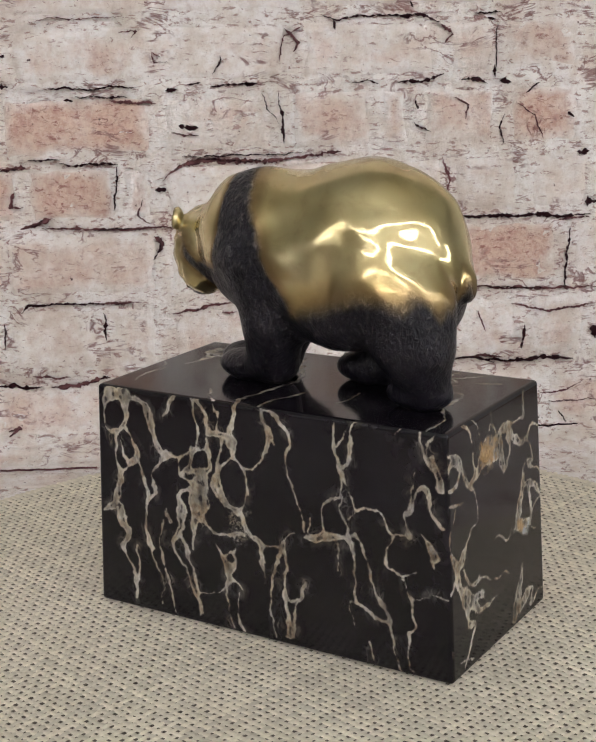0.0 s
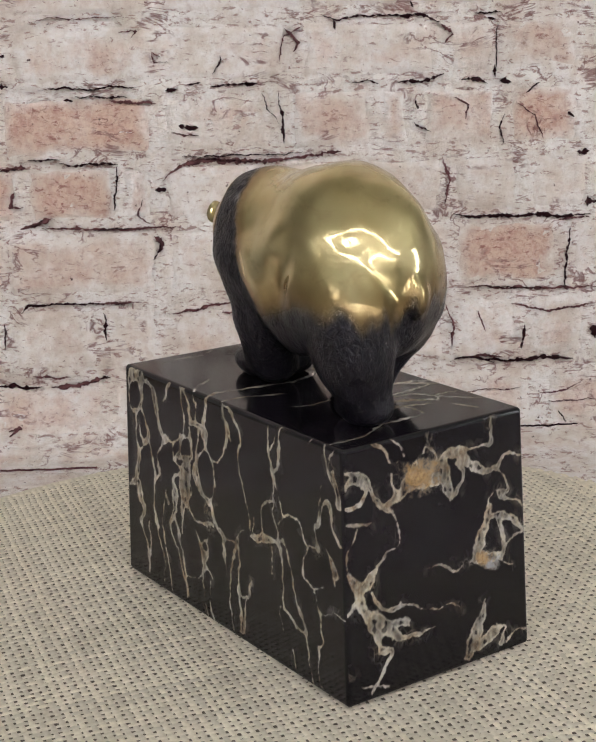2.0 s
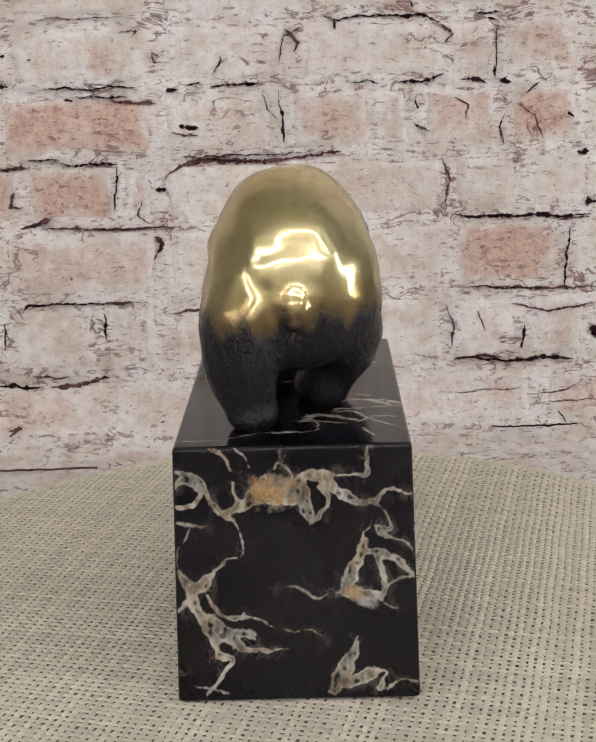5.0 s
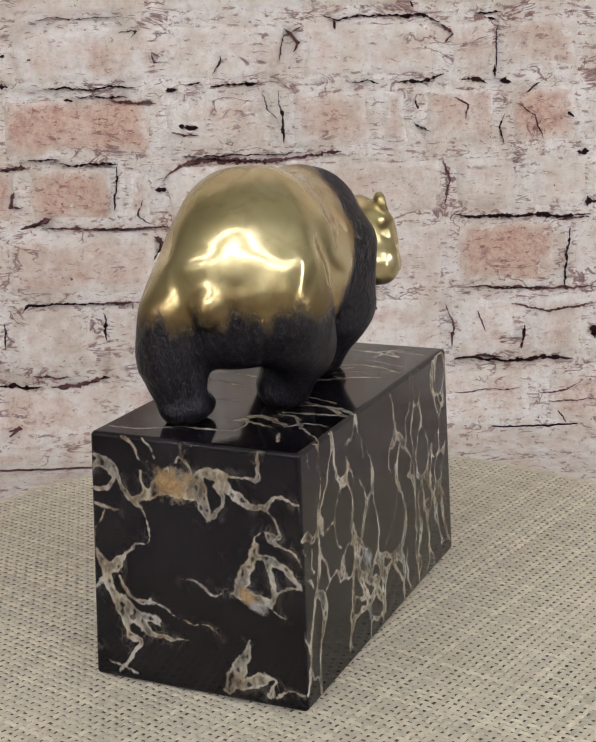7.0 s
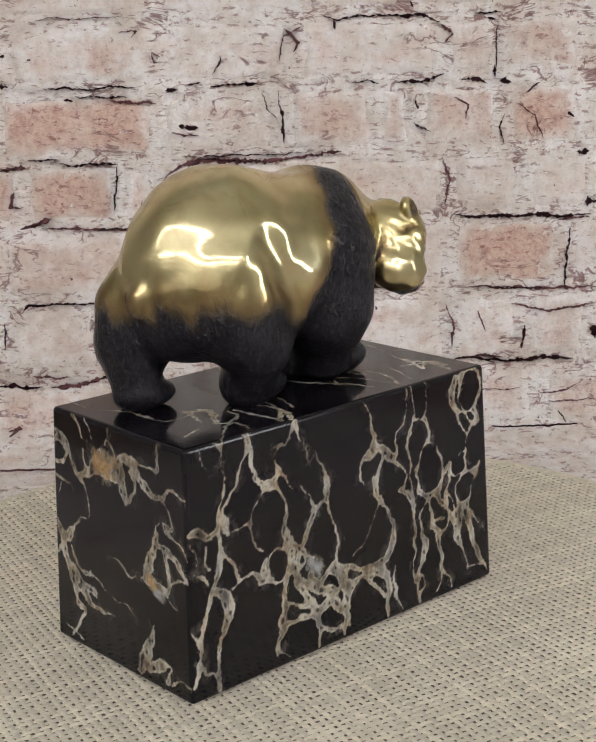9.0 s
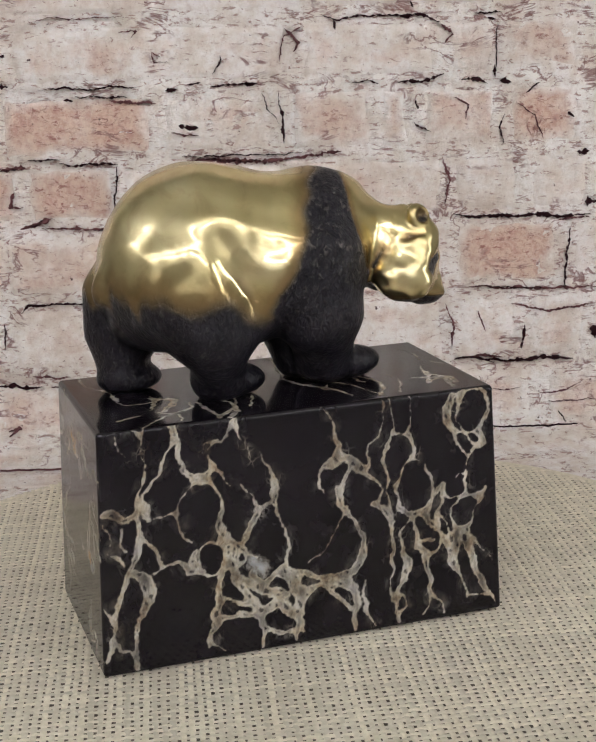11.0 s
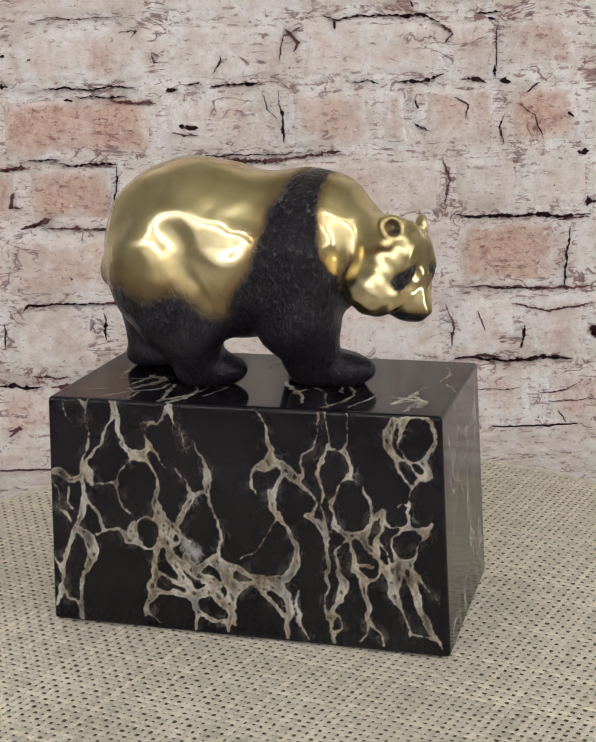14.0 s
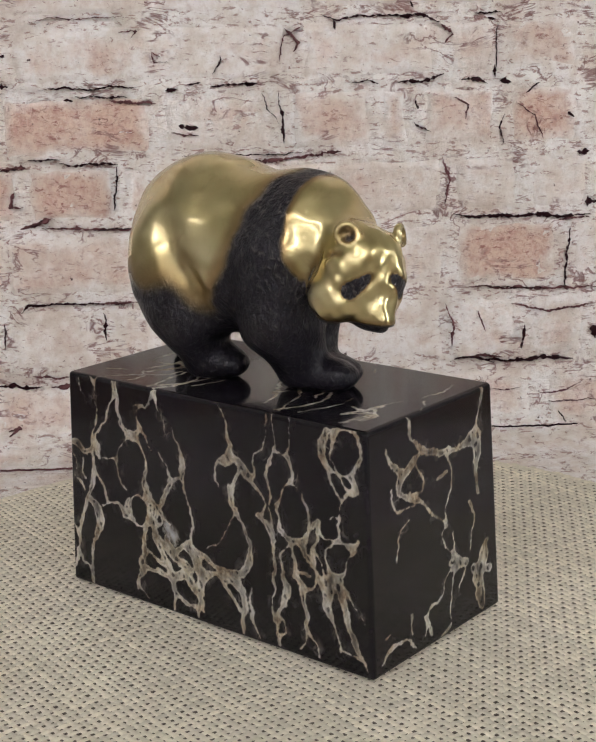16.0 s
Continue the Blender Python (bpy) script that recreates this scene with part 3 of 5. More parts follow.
vein("right", (66.5, 8.6, 0.6), (71.8, 7.7, 0.8), (76.2, 6.1, 0.8), (77.4, 2.7, 0.8))
vein("right", (-0.1, 33.1, 0.4), (6.5, 38, 0.4), (12.2, 46.9, 0.4), (16, 53.7, 0.4))
vein("right", (15.1, 24.2, 2.7), (18.7, 15.3, 2.1), (17.1, 2.2, 1.5))
vein("right", (22.2, 22.3, 0.9), (22.2, 11.3, 1.7), (26.1, 2.3, 0.6))
vein("right", (57, 53.7, 0.6), (59.1, 51.5, 0.6), (64.8, 51.7, 0.7))
vein("right", (61.1, 58.5, 0.4), (63.9, 61.1, 0.7), (66.9, 60.7, 0.6))
vein("rear", (28.1, 96.8, 2), (23.2, 91.2, 1.1), (20.8, 86.7, 0.7))
vein("rear", (19.7, 96, 1.1), (17.3, 92.4, 1.1), (14.9, 87.9, 0.7))
vein("rear", (41.5, 87.3, 1.3), (36.6, 85.7, 2.6), (31.8, 82.6, 2), (28.6, 77.2, 1.8), (26.2, 71.8, 1.8), (21.3, 69.5, 1.3))
vein("rear", (34.3, 82, 1.7), (32.4, 78.4, 1.5), (36.1, 74.8, 1.8), (40.2, 74, 1.7))
vein("rear", (40.9, 81.8, 1.3), (38.3, 84.1, 1.7), (35.1, 83, 1.1))
vein("rear", (40.4, 68.9, 1.3), (33.8, 67.3, 1.5), (29.7, 66.9, 0.9))
vein("rear", (36.3, 65.8, 0.7), (38.9, 60.9, 0.7), (41.5, 56.8, 0.9), (40.5, 50.6, 1.1))
vein("rear", (20.9, 83.3, 1.1), (20.6, 78.1, 1.3), (18.7, 74.5, 2))
vein("rear", (22.9, 72.3, 1.8), (16.1, 75.1, 2.7), (12.1, 79.9, 3.5), (9.7, 84.8, 2))
vein("rear", (13.6, 76.6, 2.2), (5.2, 75.7, 2.2), (-0.8, 78.6, 4), (-3.5, 84.5, 2.7), (-10.3, 83.8, 2.2), (-17, 78, 2.7), (-23.8, 74.7, 1.8), (-29, 75.9, 1.4), (-32.6, 79.1, 1.4), (-37.8, 78.6, 1.1), (-42.1, 76.4, 0.9))
vein("rear", (-3.4, 79.3, 3.1), (-4.5, 72.2, 3.1), (-6.4, 66.7, 1.1))
vein("rear", (-7.3, 68.4, 1.6), (-11.8, 75, 1.8), (-10.2, 80.4, 2))
vein("rear", (-7, 85.9, 1.8), (-17.2, 84.9, 0.9), (-22.4, 85.3, 1.4), (-25.8, 85, 2), (-26.1, 94.5, 1.1))
vein("rear", (6.6, 87.1, 0.9), (4.8, 89.6, 0.9), (1.5, 86.7, 1.1), (0.8, 82.3, 1.6))
vein("rear", (20.5, 67.7, 0.7), (18.2, 61.3, 0.7), (19.2, 55.3, 0.7), (24.2, 54.1, 0.9), (29.4, 48.4, 1.8), (32.7, 45.3, 2.7))
vein("rear", (40.8, 50.3, 1.1), (36.9, 44, 2.4), (38.7, 38, 1.6), (42.9, 34, 1.1))
vein("rear", (31.9, 46.1, 2.9), (36.1, 42.1, 2.4), (33.9, 33.9, 2.5), (29.9, 28, 3.1), (27.6, 18.7, 1.6))
vein("rear", (30.4, 41.5, 1.1), (27.7, 34.9, 1.6), (21.5, 32.4, 0.9), (18.1, 34.1, 0.4))
vein("rear", (29.8, 32.5, 2.2), (25, 26.5, 3.4), (19.3, 20.9, 2.5), (13.5, 19.6, 1.8), (3, 20.3, 0.7))
vein("rear", (23.3, 26.3, 2.2), (16.6, 26.4, 2.3), (14.2, 24.3, 1.1))
vein("rear", (22.3, 32.5, 0.7), (14.8, 32.5, 1.4), (8.2, 28.6, 0.7), (1.5, 26.7, 0.7), (-6.9, 26.2, 0.9), (-9.4, 22.3, 0.7))
vein("rear", (27.2, 18.2, 2.3), (22.7, 16.2, 1.8), (27, 9.5, 1.6), (32.2, 2.5, 0.9))
vein("rear", (6.1, 44, 0.7), (-2.3, 43.1, 0.9), (-6.5, 39, 1.4), (-10.8, 40.3, 0.7), (-16.8, 41.4, 1.1))
vein("rear", (-16.8, 41.4, 1.8), (-19.2, 47.5, 3.4), (-22.9, 56.1, 2.1), (-25.1, 61.6, 0.9))
vein("rear", (-22.9, 56.4, 1.4), (-30.1, 55.7, 2.3), (-36.9, 51.9, 2.3), (-42.9, 45.8, 0.9))
vein("rear", (-29.2, 54.5, 1.8), (-30.7, 46.2, 1.4), (-29.3, 40, 1.4), (-24.5, 40.6, 2.8), (-18.5, 40.7, 2.3))
vein("rear", (-29.3, 39.7, 0.9), (-33.3, 45, 0.9), (-40.3, 47, 0.9))
vein("rear", (-28.7, 39.2, 0.9), (-34.7, 34.5, 0.9))
vein("rear", (-23.4, 60.5, 0.9), (-24.3, 63.1, 1.1), (-27, 66, 0.9), (-32.1, 62.3, 1.4), (-38.9, 59.8, 0.9), (-42.6, 54, 0.7))
vein("rear", (-29.8, 74.1, 0.7), (-32.3, 70.3, 1.1), (-33, 64.9, 1.4), (-29.5, 65.2, 1.8))
vein("rear", (-20.9, 24.5, 0.7), (-18.6, 16.5, 2.8), (-15, 9.5, 3.7), (-12.2, 3.4, 2.8))
vein("rear", (-18.3, 6.3, 2.3), (-25.3, 10.1, 3.3), (-28.8, 11.1, 1.6), (-30.4, 9.4, 1.2), (-27.7, 4.1, 1.9))
vein("rear", (-30.3, 3.8, 0.9), (-36.4, 7.1, 0.9), (-41.6, 6.1, 0.9))
vein("rear", (41.8, 13.2, 0.4), (35.4, 6.9, 0.5), (23.9, 3.2, 0.5))
vein("left", (73.2, 93.8, 3.1), (76.7, 85.2, 1.1), (75.7, 78.2, 1.1), (71, 76.4, 1.4), (65.9, 81, 1.8), (65.2, 88.7, 2.5), (67.5, 94.5, 3.1))
vein("left", (75, 90.9, 2.7), (65, 93.4, 3.1))
vein("left", (63.8, 91.9, 1.3), (56.5, 90.8, 2.2), (53.1, 85.3, 2.9), (50.9, 77.6, 2), (48.7, 71.9, 2), (44.7, 70.5, 1.5))
vein("left", (40.3, 97.1, 1.7), (43.4, 90.5, 1.5), (45.9, 86.2, 0.7))
vein("left", (70.5, 76.5, 1.4), (70.8, 66.6, 1.1), (68.5, 58.7, 1.8), (70, 50.1, 2.3), (73.2, 43.3, 1.8))
vein("left", (65.9, 79.5, 1.1), (61.9, 74, 1.1), (59.6, 68.2, 1.6), (63.4, 64.2, 1.6), (67, 68.2, 0.9), (67.8, 73.2, 0.9))
vein("left", (59.7, 67.8, 1.3), (57.4, 60.4, 1.3), (54.8, 52.6, 1.8), (55.8, 42.1, 1.3), (55.3, 33.9, 1.4), (52.3, 28.2, 0.9))
vein("left", (69, 58.6, 1.1), (64, 63.1, 0.9), (60.2, 66.5, 1.1))
vein("left", (77.3, 41.5, 1.2), (70.2, 44.2, 2.7), (67.9, 37.9, 3), (65.1, 33.1, 2.7), (67.7, 27.3, 1.6), (65.9, 21.3, 1.1), (62.3, 16.7, 1.1), (61.9, 6.1, 0.9))
vein("left", (60.8, 28.7, 0.7), (59.9, 18.3, 0.9), (61.5, 4.6, 1.1))
vein("left", (44.7, 70.5, 2), (50.1, 64.6, 1.5), (52.4, 59.2, 1.1), (50.4, 53.8, 1.6), (54.9, 48.5, 1.3))
vein("left", (44.7, 70.5, 1.1), (36.9, 70.6, 0.6), (32.8, 75.2, 0.9))
vein("left", (38.1, 70.4, 0.6), (38.3, 63.4, 0.7), (33.3, 60.2, 0.9))
vein("left", (31.5, 96.3, 1.3), (30.6, 88.2, 1.1), (28.5, 81.7, 1.1), (29.1, 76.7, 1.1), (32.2, 72.3, 1.7), (34, 66.1, 1.9), (37.1, 63.6, 1.1))
vein("left", (29.9, 96.1, 1.7), (25.9, 90.8, 1.5), (23.9, 82.3, 1.3))
vein("left", (31.5, 96.3, 1.1), (23.4, 98.8, 0.8), (16.5, 102.5, 0.8))
vein("left", (21.1, 99.1, 0.8), (21.3, 93.3, 0.8), (19.1, 89.7, 0.8), (20.4, 83.8, 1))
vein("left", (11.1, 96.5, 1.6), (12.5, 86.8, 1.7), (13.8, 78.9, 2.3))
vein("left", (23.9, 81.7, 2.1), (17.1, 82.7, 2.1), (12.6, 81, 2.3), (12.4, 74.9, 1.7))
vein("left", (25.1, 79.2, 1.7), (23.6, 69.7, 1.7), (26.7, 63.3, 2.1))
vein("left", (17.1, 80.4, 1.3), (18.9, 73.3, 1.1), (20.9, 66.1, 1.1), (22.3, 60, 1.5))
vein("left", (17.9, 69.6, 0.8), (12.9, 73.2, 0.8), (8.5, 71, 0.8), (5.9, 62.7, 1), (7.6, 54.6, 1), (11.3, 51.6, 1), (15.6, 54.8, 1.5), (19.1, 60.5, 2.1), (19.4, 66.4, 1.3), (17.9, 69.6, 0.8))
vein("left", (32.2, 73.3, 1.3), (27.5, 75, 0.9), (24.1, 74.5, 1.3))
vein("left", (33.6, 65.2, 1.3), (26.7, 65.2, 1.7))
vein("left", (26.7, 65.2, 3), (29.1, 58.9, 4.3), (29.3, 51.8, 4.7), (31.4, 44.4, 2.8), (32.7, 32, 0.9))
vein("left", (27.2, 45.2, 1.5), (23.9, 41.7, 1.1), (18.3, 40.8, 1.3), (8.2, 42.6, 1))
vein("left", (22.3, 60, 2.1), (16.8, 54, 1.7), (9.1, 50.4, 1.7), (5.9, 44, 1.9), (0.6, 40.1, 2.1), (-0.3, 32.4, 1.5), (-1.1, 24.6, 0.8))
vein("left", (33.8, 58.1, 1.3), (38.6, 54.3, 1.7), (37.6, 47.4, 2.8), (39, 39, 2.2), (42.7, 32.1, 1.5), (39.3, 26.6, 1.1), (34.9, 19.2, 1.1), (31.6, 11.5, 1.1), (28.4, 4.9, 0.9))
vein("left", (45.9, 46, 1.1), (43.6, 42.2, 1.8), (45.8, 47, 0.9))
vein("left", (37.9, 37.1, 1.5), (35.7, 30.4, 1.5), (31.4, 17.8, 1.1), (29.5, 3.6, 0.9))
vein("left", (47.2, 41.6, 0.9), (48.7, 31, 0.9), (46.6, 20.9, 0.9), (44.4, 13, 1.3), (41.2, 1, 0.9))
vein("left", (55.3, 33.9, 1.1), (52.5, 24, 0.9), (47.9, 16.5, 0.9), (48.2, 4.8, 0.7))
vein("left", (21.8, 36.1, 0.9), (18.5, 31.7, 1.5), (15.3, 25.2, 2.6), (16.6, 18.8, 1.1), (15.8, 8.8, 0.9), (13.7, 2, 1.1))
vein("left", (17.4, 31.3, 1.1), (14, 34.6, 1.1), (11.8, 31, 1.1), (14.2, 27.1, 1.3))
vein("left", (12.6, 41.8, 0.6), (12.4, 34.9, 0.6))
vein("left", (14.3, 23.4, 1.1), (8.8, 19.5, 0.8))
vein("left", (29.3, 13.1, 0.4), (19, 16.3, 0.6), (14.3, 22.4, 1.1))
vein("left", (11.1, 18, 0.6), (11.4, 7.7, 0.9), (9.3, 1, 0.9))
vein("left", (-16.2, 104, 0.8), (-2.2, 98.2, 1.2), (-1.6, 92.5, 1.4), (-4.4, 85.3, 2), (-2.6, 77.5, 1.4), (3, 70.9, 1), (6.7, 70.3, 0.6))
vein("left", (-2.7, 94.9, 0.8), (-7.4, 93.6, 1.8), (-11.6, 89.1, 1.4), (-13.9, 82.9, 1.4), (-11.2, 76.8, 1), (-14.1, 67.8, 0.8), (-18.6, 55.3, 0.8), (-19.3, 48.7, 0.8))
vein("left", (-4, 86.2, 0.8), (-7.5, 82, 1.2))
vein("left", (-0.5, 39.9, 0.8), (-8.1, 40.8, 0.8), (-12, 46.4, 0.8), (-15, 47.9, 0.8))
vein("left", (-10.2, 41.2, 1.2), (-6.8, 33.6, 1.6), (-4.3, 21.2, 1), (-4, 11.2, 1), (-5.9, 2.5, 1))
vein("left", (-10.2, 42.1, 1), (-11, 32.5, 1), (-9.7, 22.4, 1.6), (-11.5, 12.8, 1.4), (-11.7, 3.9, 2.3))
vein("left", (-9.7, 22.4, 1.2), (-12.8, 19.1, 1.2), (-18.1, 21.8, 0.8), (-19.5, 28.4, 0.6))
vein("left", (-19.3, 26.4, 0.8), (-14.8, 15.6, 0.8), (-13.4, 4.3, 1.7))
vein("left", (-33.6, 93.9, 0.8), (-33.3, 83.8, 1.2), (-35.7, 75.9, 1.2), (-36.3, 67.7, 1), (-35.6, 60.1, 1), (-38.5, 53.1, 1.2), (-40.3, 45.9, 1.4), (-41, 36.6, 1), (-41.1, 25.2, 1))
vein("left", (-48.7, 97.7, 0.8), (-42.7, 96, 1), (-40.5, 90.3, 1), (-40.3, 81.2, 1.7), (-35.7, 75.9, 1))
vein("left", (-38.6, 91.5, 1), (-34.3, 84.9, 1))
vein("left", (-36.2, 65.8, 1.2), (-29.6, 62.8, 1.2), (-27, 57.7, 1), (-28.3, 51.3, 1.2), (-24, 47, 2))
vein("left", (-18.8, 46.7, 1), (-24, 46.7, 2.2), (-31.3, 49, 2.4), (-36.4, 49.9, 1.4), (-40.3, 47.8, 1.4))
vein("left", (-22.2, 54.9, 0.8), (-21.4, 49, 1))
vein("left", (-34.3, 46.7, 1), (-34, 36.2, 0.8))
vein("left", (-37.1, 75.2, 0.6), (-40.8, 64.7, 0.8), (-42.7, 62.3, 1.2), (-51.7, 62.9, 0.6), (-55.4, 56.2, 0.8), (-57.3, 54.3, 0.8))
vein("left", (-41.7, 61.1, 0.6), (-39.2, 57, 0.6))
vein("left", (-41.5, 51.8, 1.2), (-46.2, 43.3, 1), (-47.9, 34.2, 1.2), (-52.6, 25.8, 1.3), (-55.3, 19.2, 1.3), (-57, 7.7, 0.8), (-59.7, 0.4, 0.8))
vein("left", (-41.1, 25.2, 1), (-47.6, 20.9, 1.6), (-55.4, 19.6, 1))
vein("left", (-38.7, 24.7, 0.4), (-39.5, 17.1, 0.4), (-42.4, 12, 0.4))
vein("left", (-46.7, 9.1, 1), (-48.1, 2.7, 1))
vein("left", (-68.2, 102.9, 0.9), (-61.3, 95.8, 0.9), (-59.3, 92.6, 0.7))
vein("left", (-69, 96.9, 0.9), (-69.8, 90.8, 0.9), (-71.5, 85.8, 1.1), (-73.7, 82.6, 0.7))
vein("left", (-63.1, 55.4, 1.3), (-57.3, 53.8, 0.9), (-54.1, 46.7, 0.8), (-55, 41.3, 1), (-60.7, 39.7, 1.1), (-66.5, 41.7, 0.7))
vein("left", (-64.9, 54.3, 0.7), (-62.6, 59.3, 1.1), (-64.4, 68.7, 0.7), (-66.6, 79.8, 0.6))
vein("left", (-70.3, 75, 1.5), (-67.4, 72.4, 0.9), (-64.2, 63.2, 0.6))
vein("left", (-71.8, 74.3, 1.6), (-72.8, 66.5, 1.7), (-77.5, 60.2, 1.3))
vein("left", (-68.8, 56.8, 0.9), (-70.6, 54.4, 1.5), (-73.9, 50.5, 2.6), (-73.7, 44.1, 1.1))
vein("left", (-61.1, 37.9, 0.6), (-64.3, 31.1, 0.6), (-67.2, 31.2, 0.6), (-72.9, 33.9, 0.6), (-78.5, 33.2, 0.7))
vein("left", (-63.7, 31, 0.8), (-65.4, 21.1, 0.9), (-62.9, 14.9, 1.3), (-62.7, 5.3, 0.8), (-65.4, 1.2, 0.8))
vein("left", (-72.6, 91.2, 1.1), (-76.5, 97.9, 0.9), (-79, 99.4, 0.9))
vein("left", (-73.8, 86.2, 1.5), (-76.1, 81.2, 2.5), (-77.2, 74.3, 2))
vein("front", (-17.2, 96.9, 0.9), (-15.4, 91.9, 1.6), (-14.2, 86.2, 1.4), (-6.9, 80.5, 2.2), (2.3, 76.7, 2.2), (13.6, 75.1, 2), (22, 75.7, 2.8), (28.9, 76.9, 4.1))
vein("front", (28.4, 80, 1.5), (31.2, 86.1, 1.3), (34.4, 93.2, 1.8), (33.7, 97.2, 1.8))
vein("front", (27.1, 76.4, 3.1), (30.2, 70.6, 3.4), (28, 63.3, 2.1), (29, 53, 1.6))
vein("front", (-10, 79.5, 1.7), (-16.4, 75.7, 2.8), (-21.5, 75.3, 2.6), (-28, 80.7, 1.8), (-30.6, 86.8, 1.1))
vein("front", (-20.9, 75.1, 3), (-23.3, 70.3, 2.8), (-18.5, 64.3, 1.9), (-9.6, 60.7, 1.7), (-3.8, 54.1, 1.2), (3.8, 48.8, 1), (6.9, 45.9, 1))
vein("front", (-11.8, 75.4, 1.2), (-7.6, 68.6, 1.2), (-9.4, 64.4, 1.4), (-16.1, 65.4, 1.6))
vein("front", (-27.7, 69.8, 1.4), (-26.9, 63.1, 1.2), (-21.7, 60.6, 0.9), (-14.2, 60.2, 0.7))
vein("front", (8.6, 74.5, 1.2), (11.4, 66, 1.2), (9.3, 58.8, 1), (6.3, 52, 1), (5.9, 46.2, 1), (3.4, 41.2, 0.7), (9.4, 33.3, 1.3), (14, 28.1, 2.5))
vein("front", (0.8, 67.1, 1.5), (8.2, 66.9, 1.5))
vein("front", (9.1, 29.4, 2.5), (19.5, 26.2, 2.3), (10.4, 33.9, 1))
vein("front", (10.9, 42.7, 0.8), (11, 33.7, 1))
vein("front", (23.1, 50.8, 1.8), (26, 43.8, 1.3), (23.5, 36.6, 0.8), (22.4, 29.8, 0.8))
vein("front", (12.2, 26.3, 1.8), (5.7, 25.6, 1), (2, 18, 1.2), (-7.6, 14.6, 1), (-9.7, 5.6, 1))
vein("front", (10.5, 24.9, 1), (8.3, 15.6, 0.8), (6.5, 1.1, 0.8))
vein("front", (18.7, 23, 1), (13.4, 17.8, 1))
vein("front", (34.5, 30.9, 1.9), (30.6, 24, 3.7), (27.4, 16.8, 4.2), (29.4, 4.6, 3.2))
vein("front", (23, 22.5, 2.1), (35.5, 18.1, 2.7))
vein("front", (-17.5, 55.6, 0.7), (-23.7, 51.9, 1.2), (-25.6, 45.1, 0.9), (-25.8, 41.8, 0.9))
vein("front", (-9.2, 13.3, 1.5), (-5.1, 4.7, 1.5))
vein("front", (1.1, 1.9, 1.3), (6.6, 3.1, 1.5))
vein("front", (-18.1, 17.7, 1.2), (-17.7, 9.7, 1))
vein("front", (-37, 5, 1.2), (-30.4, 9, 1.9), (-21.6, 8.4, 1.2), (-15.9, 2.8, 1))
vein("front", (-34.5, 14.5, 0.9), (-31.6, 14.3, 0.9))
vein("top", (-69.1, -29.3, 1.2), (-57.8, -23.2, 0.9), (-51, -12.1, 1.2), (-50.1, -0.5, 1.2))
vein("top", (-32.3, -40, 1.8), (-33.8, -27.4, 1.5), (-35.4, -15.9, 1.2))
vein("top", (-31.3, -38, 1.5), (-22.7, -26.9, 1.2), (-19.5, -13.7, 0.9))
vein("top", (23.3, -32.2, 1.2), (20.1, -21.1, 1.5), (11.5, -9.3, 1.8), (7, 0.9, 1.5), (8.9, 5.8, 0.9))
vein("top", (16.6, -18.8, 1.5), (20.2, -13.5, 1.2))
vein("top", (33, -37.5, 0.9), (38.4, -28.3, 1.2), (40.7, -16.5, 1.5), (36, -4.9, 1.2), (38, -2.5, 0.9))
vein("top", (34.8, -15.2, 1.2), (32.7, -4.7, 1.2))
vein("top", (58.2, -27.9, 1.8), (61.6, -22.4, 2.7), (69.5, -22.6, 2.1), (69.1, -30.3, 2.1))
vein("top", (55.5, -17.8, 1.2), (61.9, -18.7, 1.2), (64.3, -10.6, 1.2))
vein("top", (70, 6.5, 0.9), (72, 18.8, 1.2), (69.7, 29.9, 0.9))
vein("top", (80.4, -7.7, 0.9), (73.9, 4.3, 0.9))
vein("top", (-71.6, 41, 1.2), (-71.1, 25.4, 0.9), (-64.3, 13, 1.2), (-64.5, 3.6, 0.9), (-61, -9.5, 0.9), (-43.9, -5, 1.2))
vein("top", (-51.6, -3.1, 1.2), (-42.7, -9.2, 2.4), (-49.7, -22.1, 2.4))
vein("top", (-52.2, -23.8, 1.5), (-46.3, -30.4, 1.2), (-46.7, -38.9, 1.2))
vein("top", (-29.9, -10.8, 0.9), (-23.9, -20.6, 1.2), (-23.6, -32.5, 1.5), (-28.7, -40.9, 1.8))
vein("top", (-12.1, -15.6, 1.2), (-17.4, -29.8, 1.2))
vein("top", (14.9, 2.9, 1.5), (18.8, -7.3, 1.5), (27.6, -15, 1.2), (31.5, -27.4, 0.9), (35.2, -37.2, 0.9))
vein("top", (48.5, -8.1, 0.9), (49.2, -18.5, 0.9), (43.1, -35, 1.2))
vein("top", (66.3, -0.7, 0.9), (63.7, -13.1, 1.2), (67.2, -20.8, 1.5), (64.8, -36.4, 1.8))
vein("top", (9.7, 45, 1.8), (12.6, 33.4, 1.5), (9.9, 21.5, 1.5), (8.6, 11, 1.2), (5.9, 3.5, 0.9))
vein("top", (0.6, 40.7, 1.5), (0.4, 29.9, 1.2), (-4, 21.6, 1.2), (-4.8, 15.3, 0.9))
vein("top", (20.1, 44.3, 1.2), (27, 35.8, 0.9), (32.9, 27.8, 0.9))
vein("top", (-24, 24, 0.9), (-26.1, 16.6, 1.2), (-25.4, 7.1, 0.9))
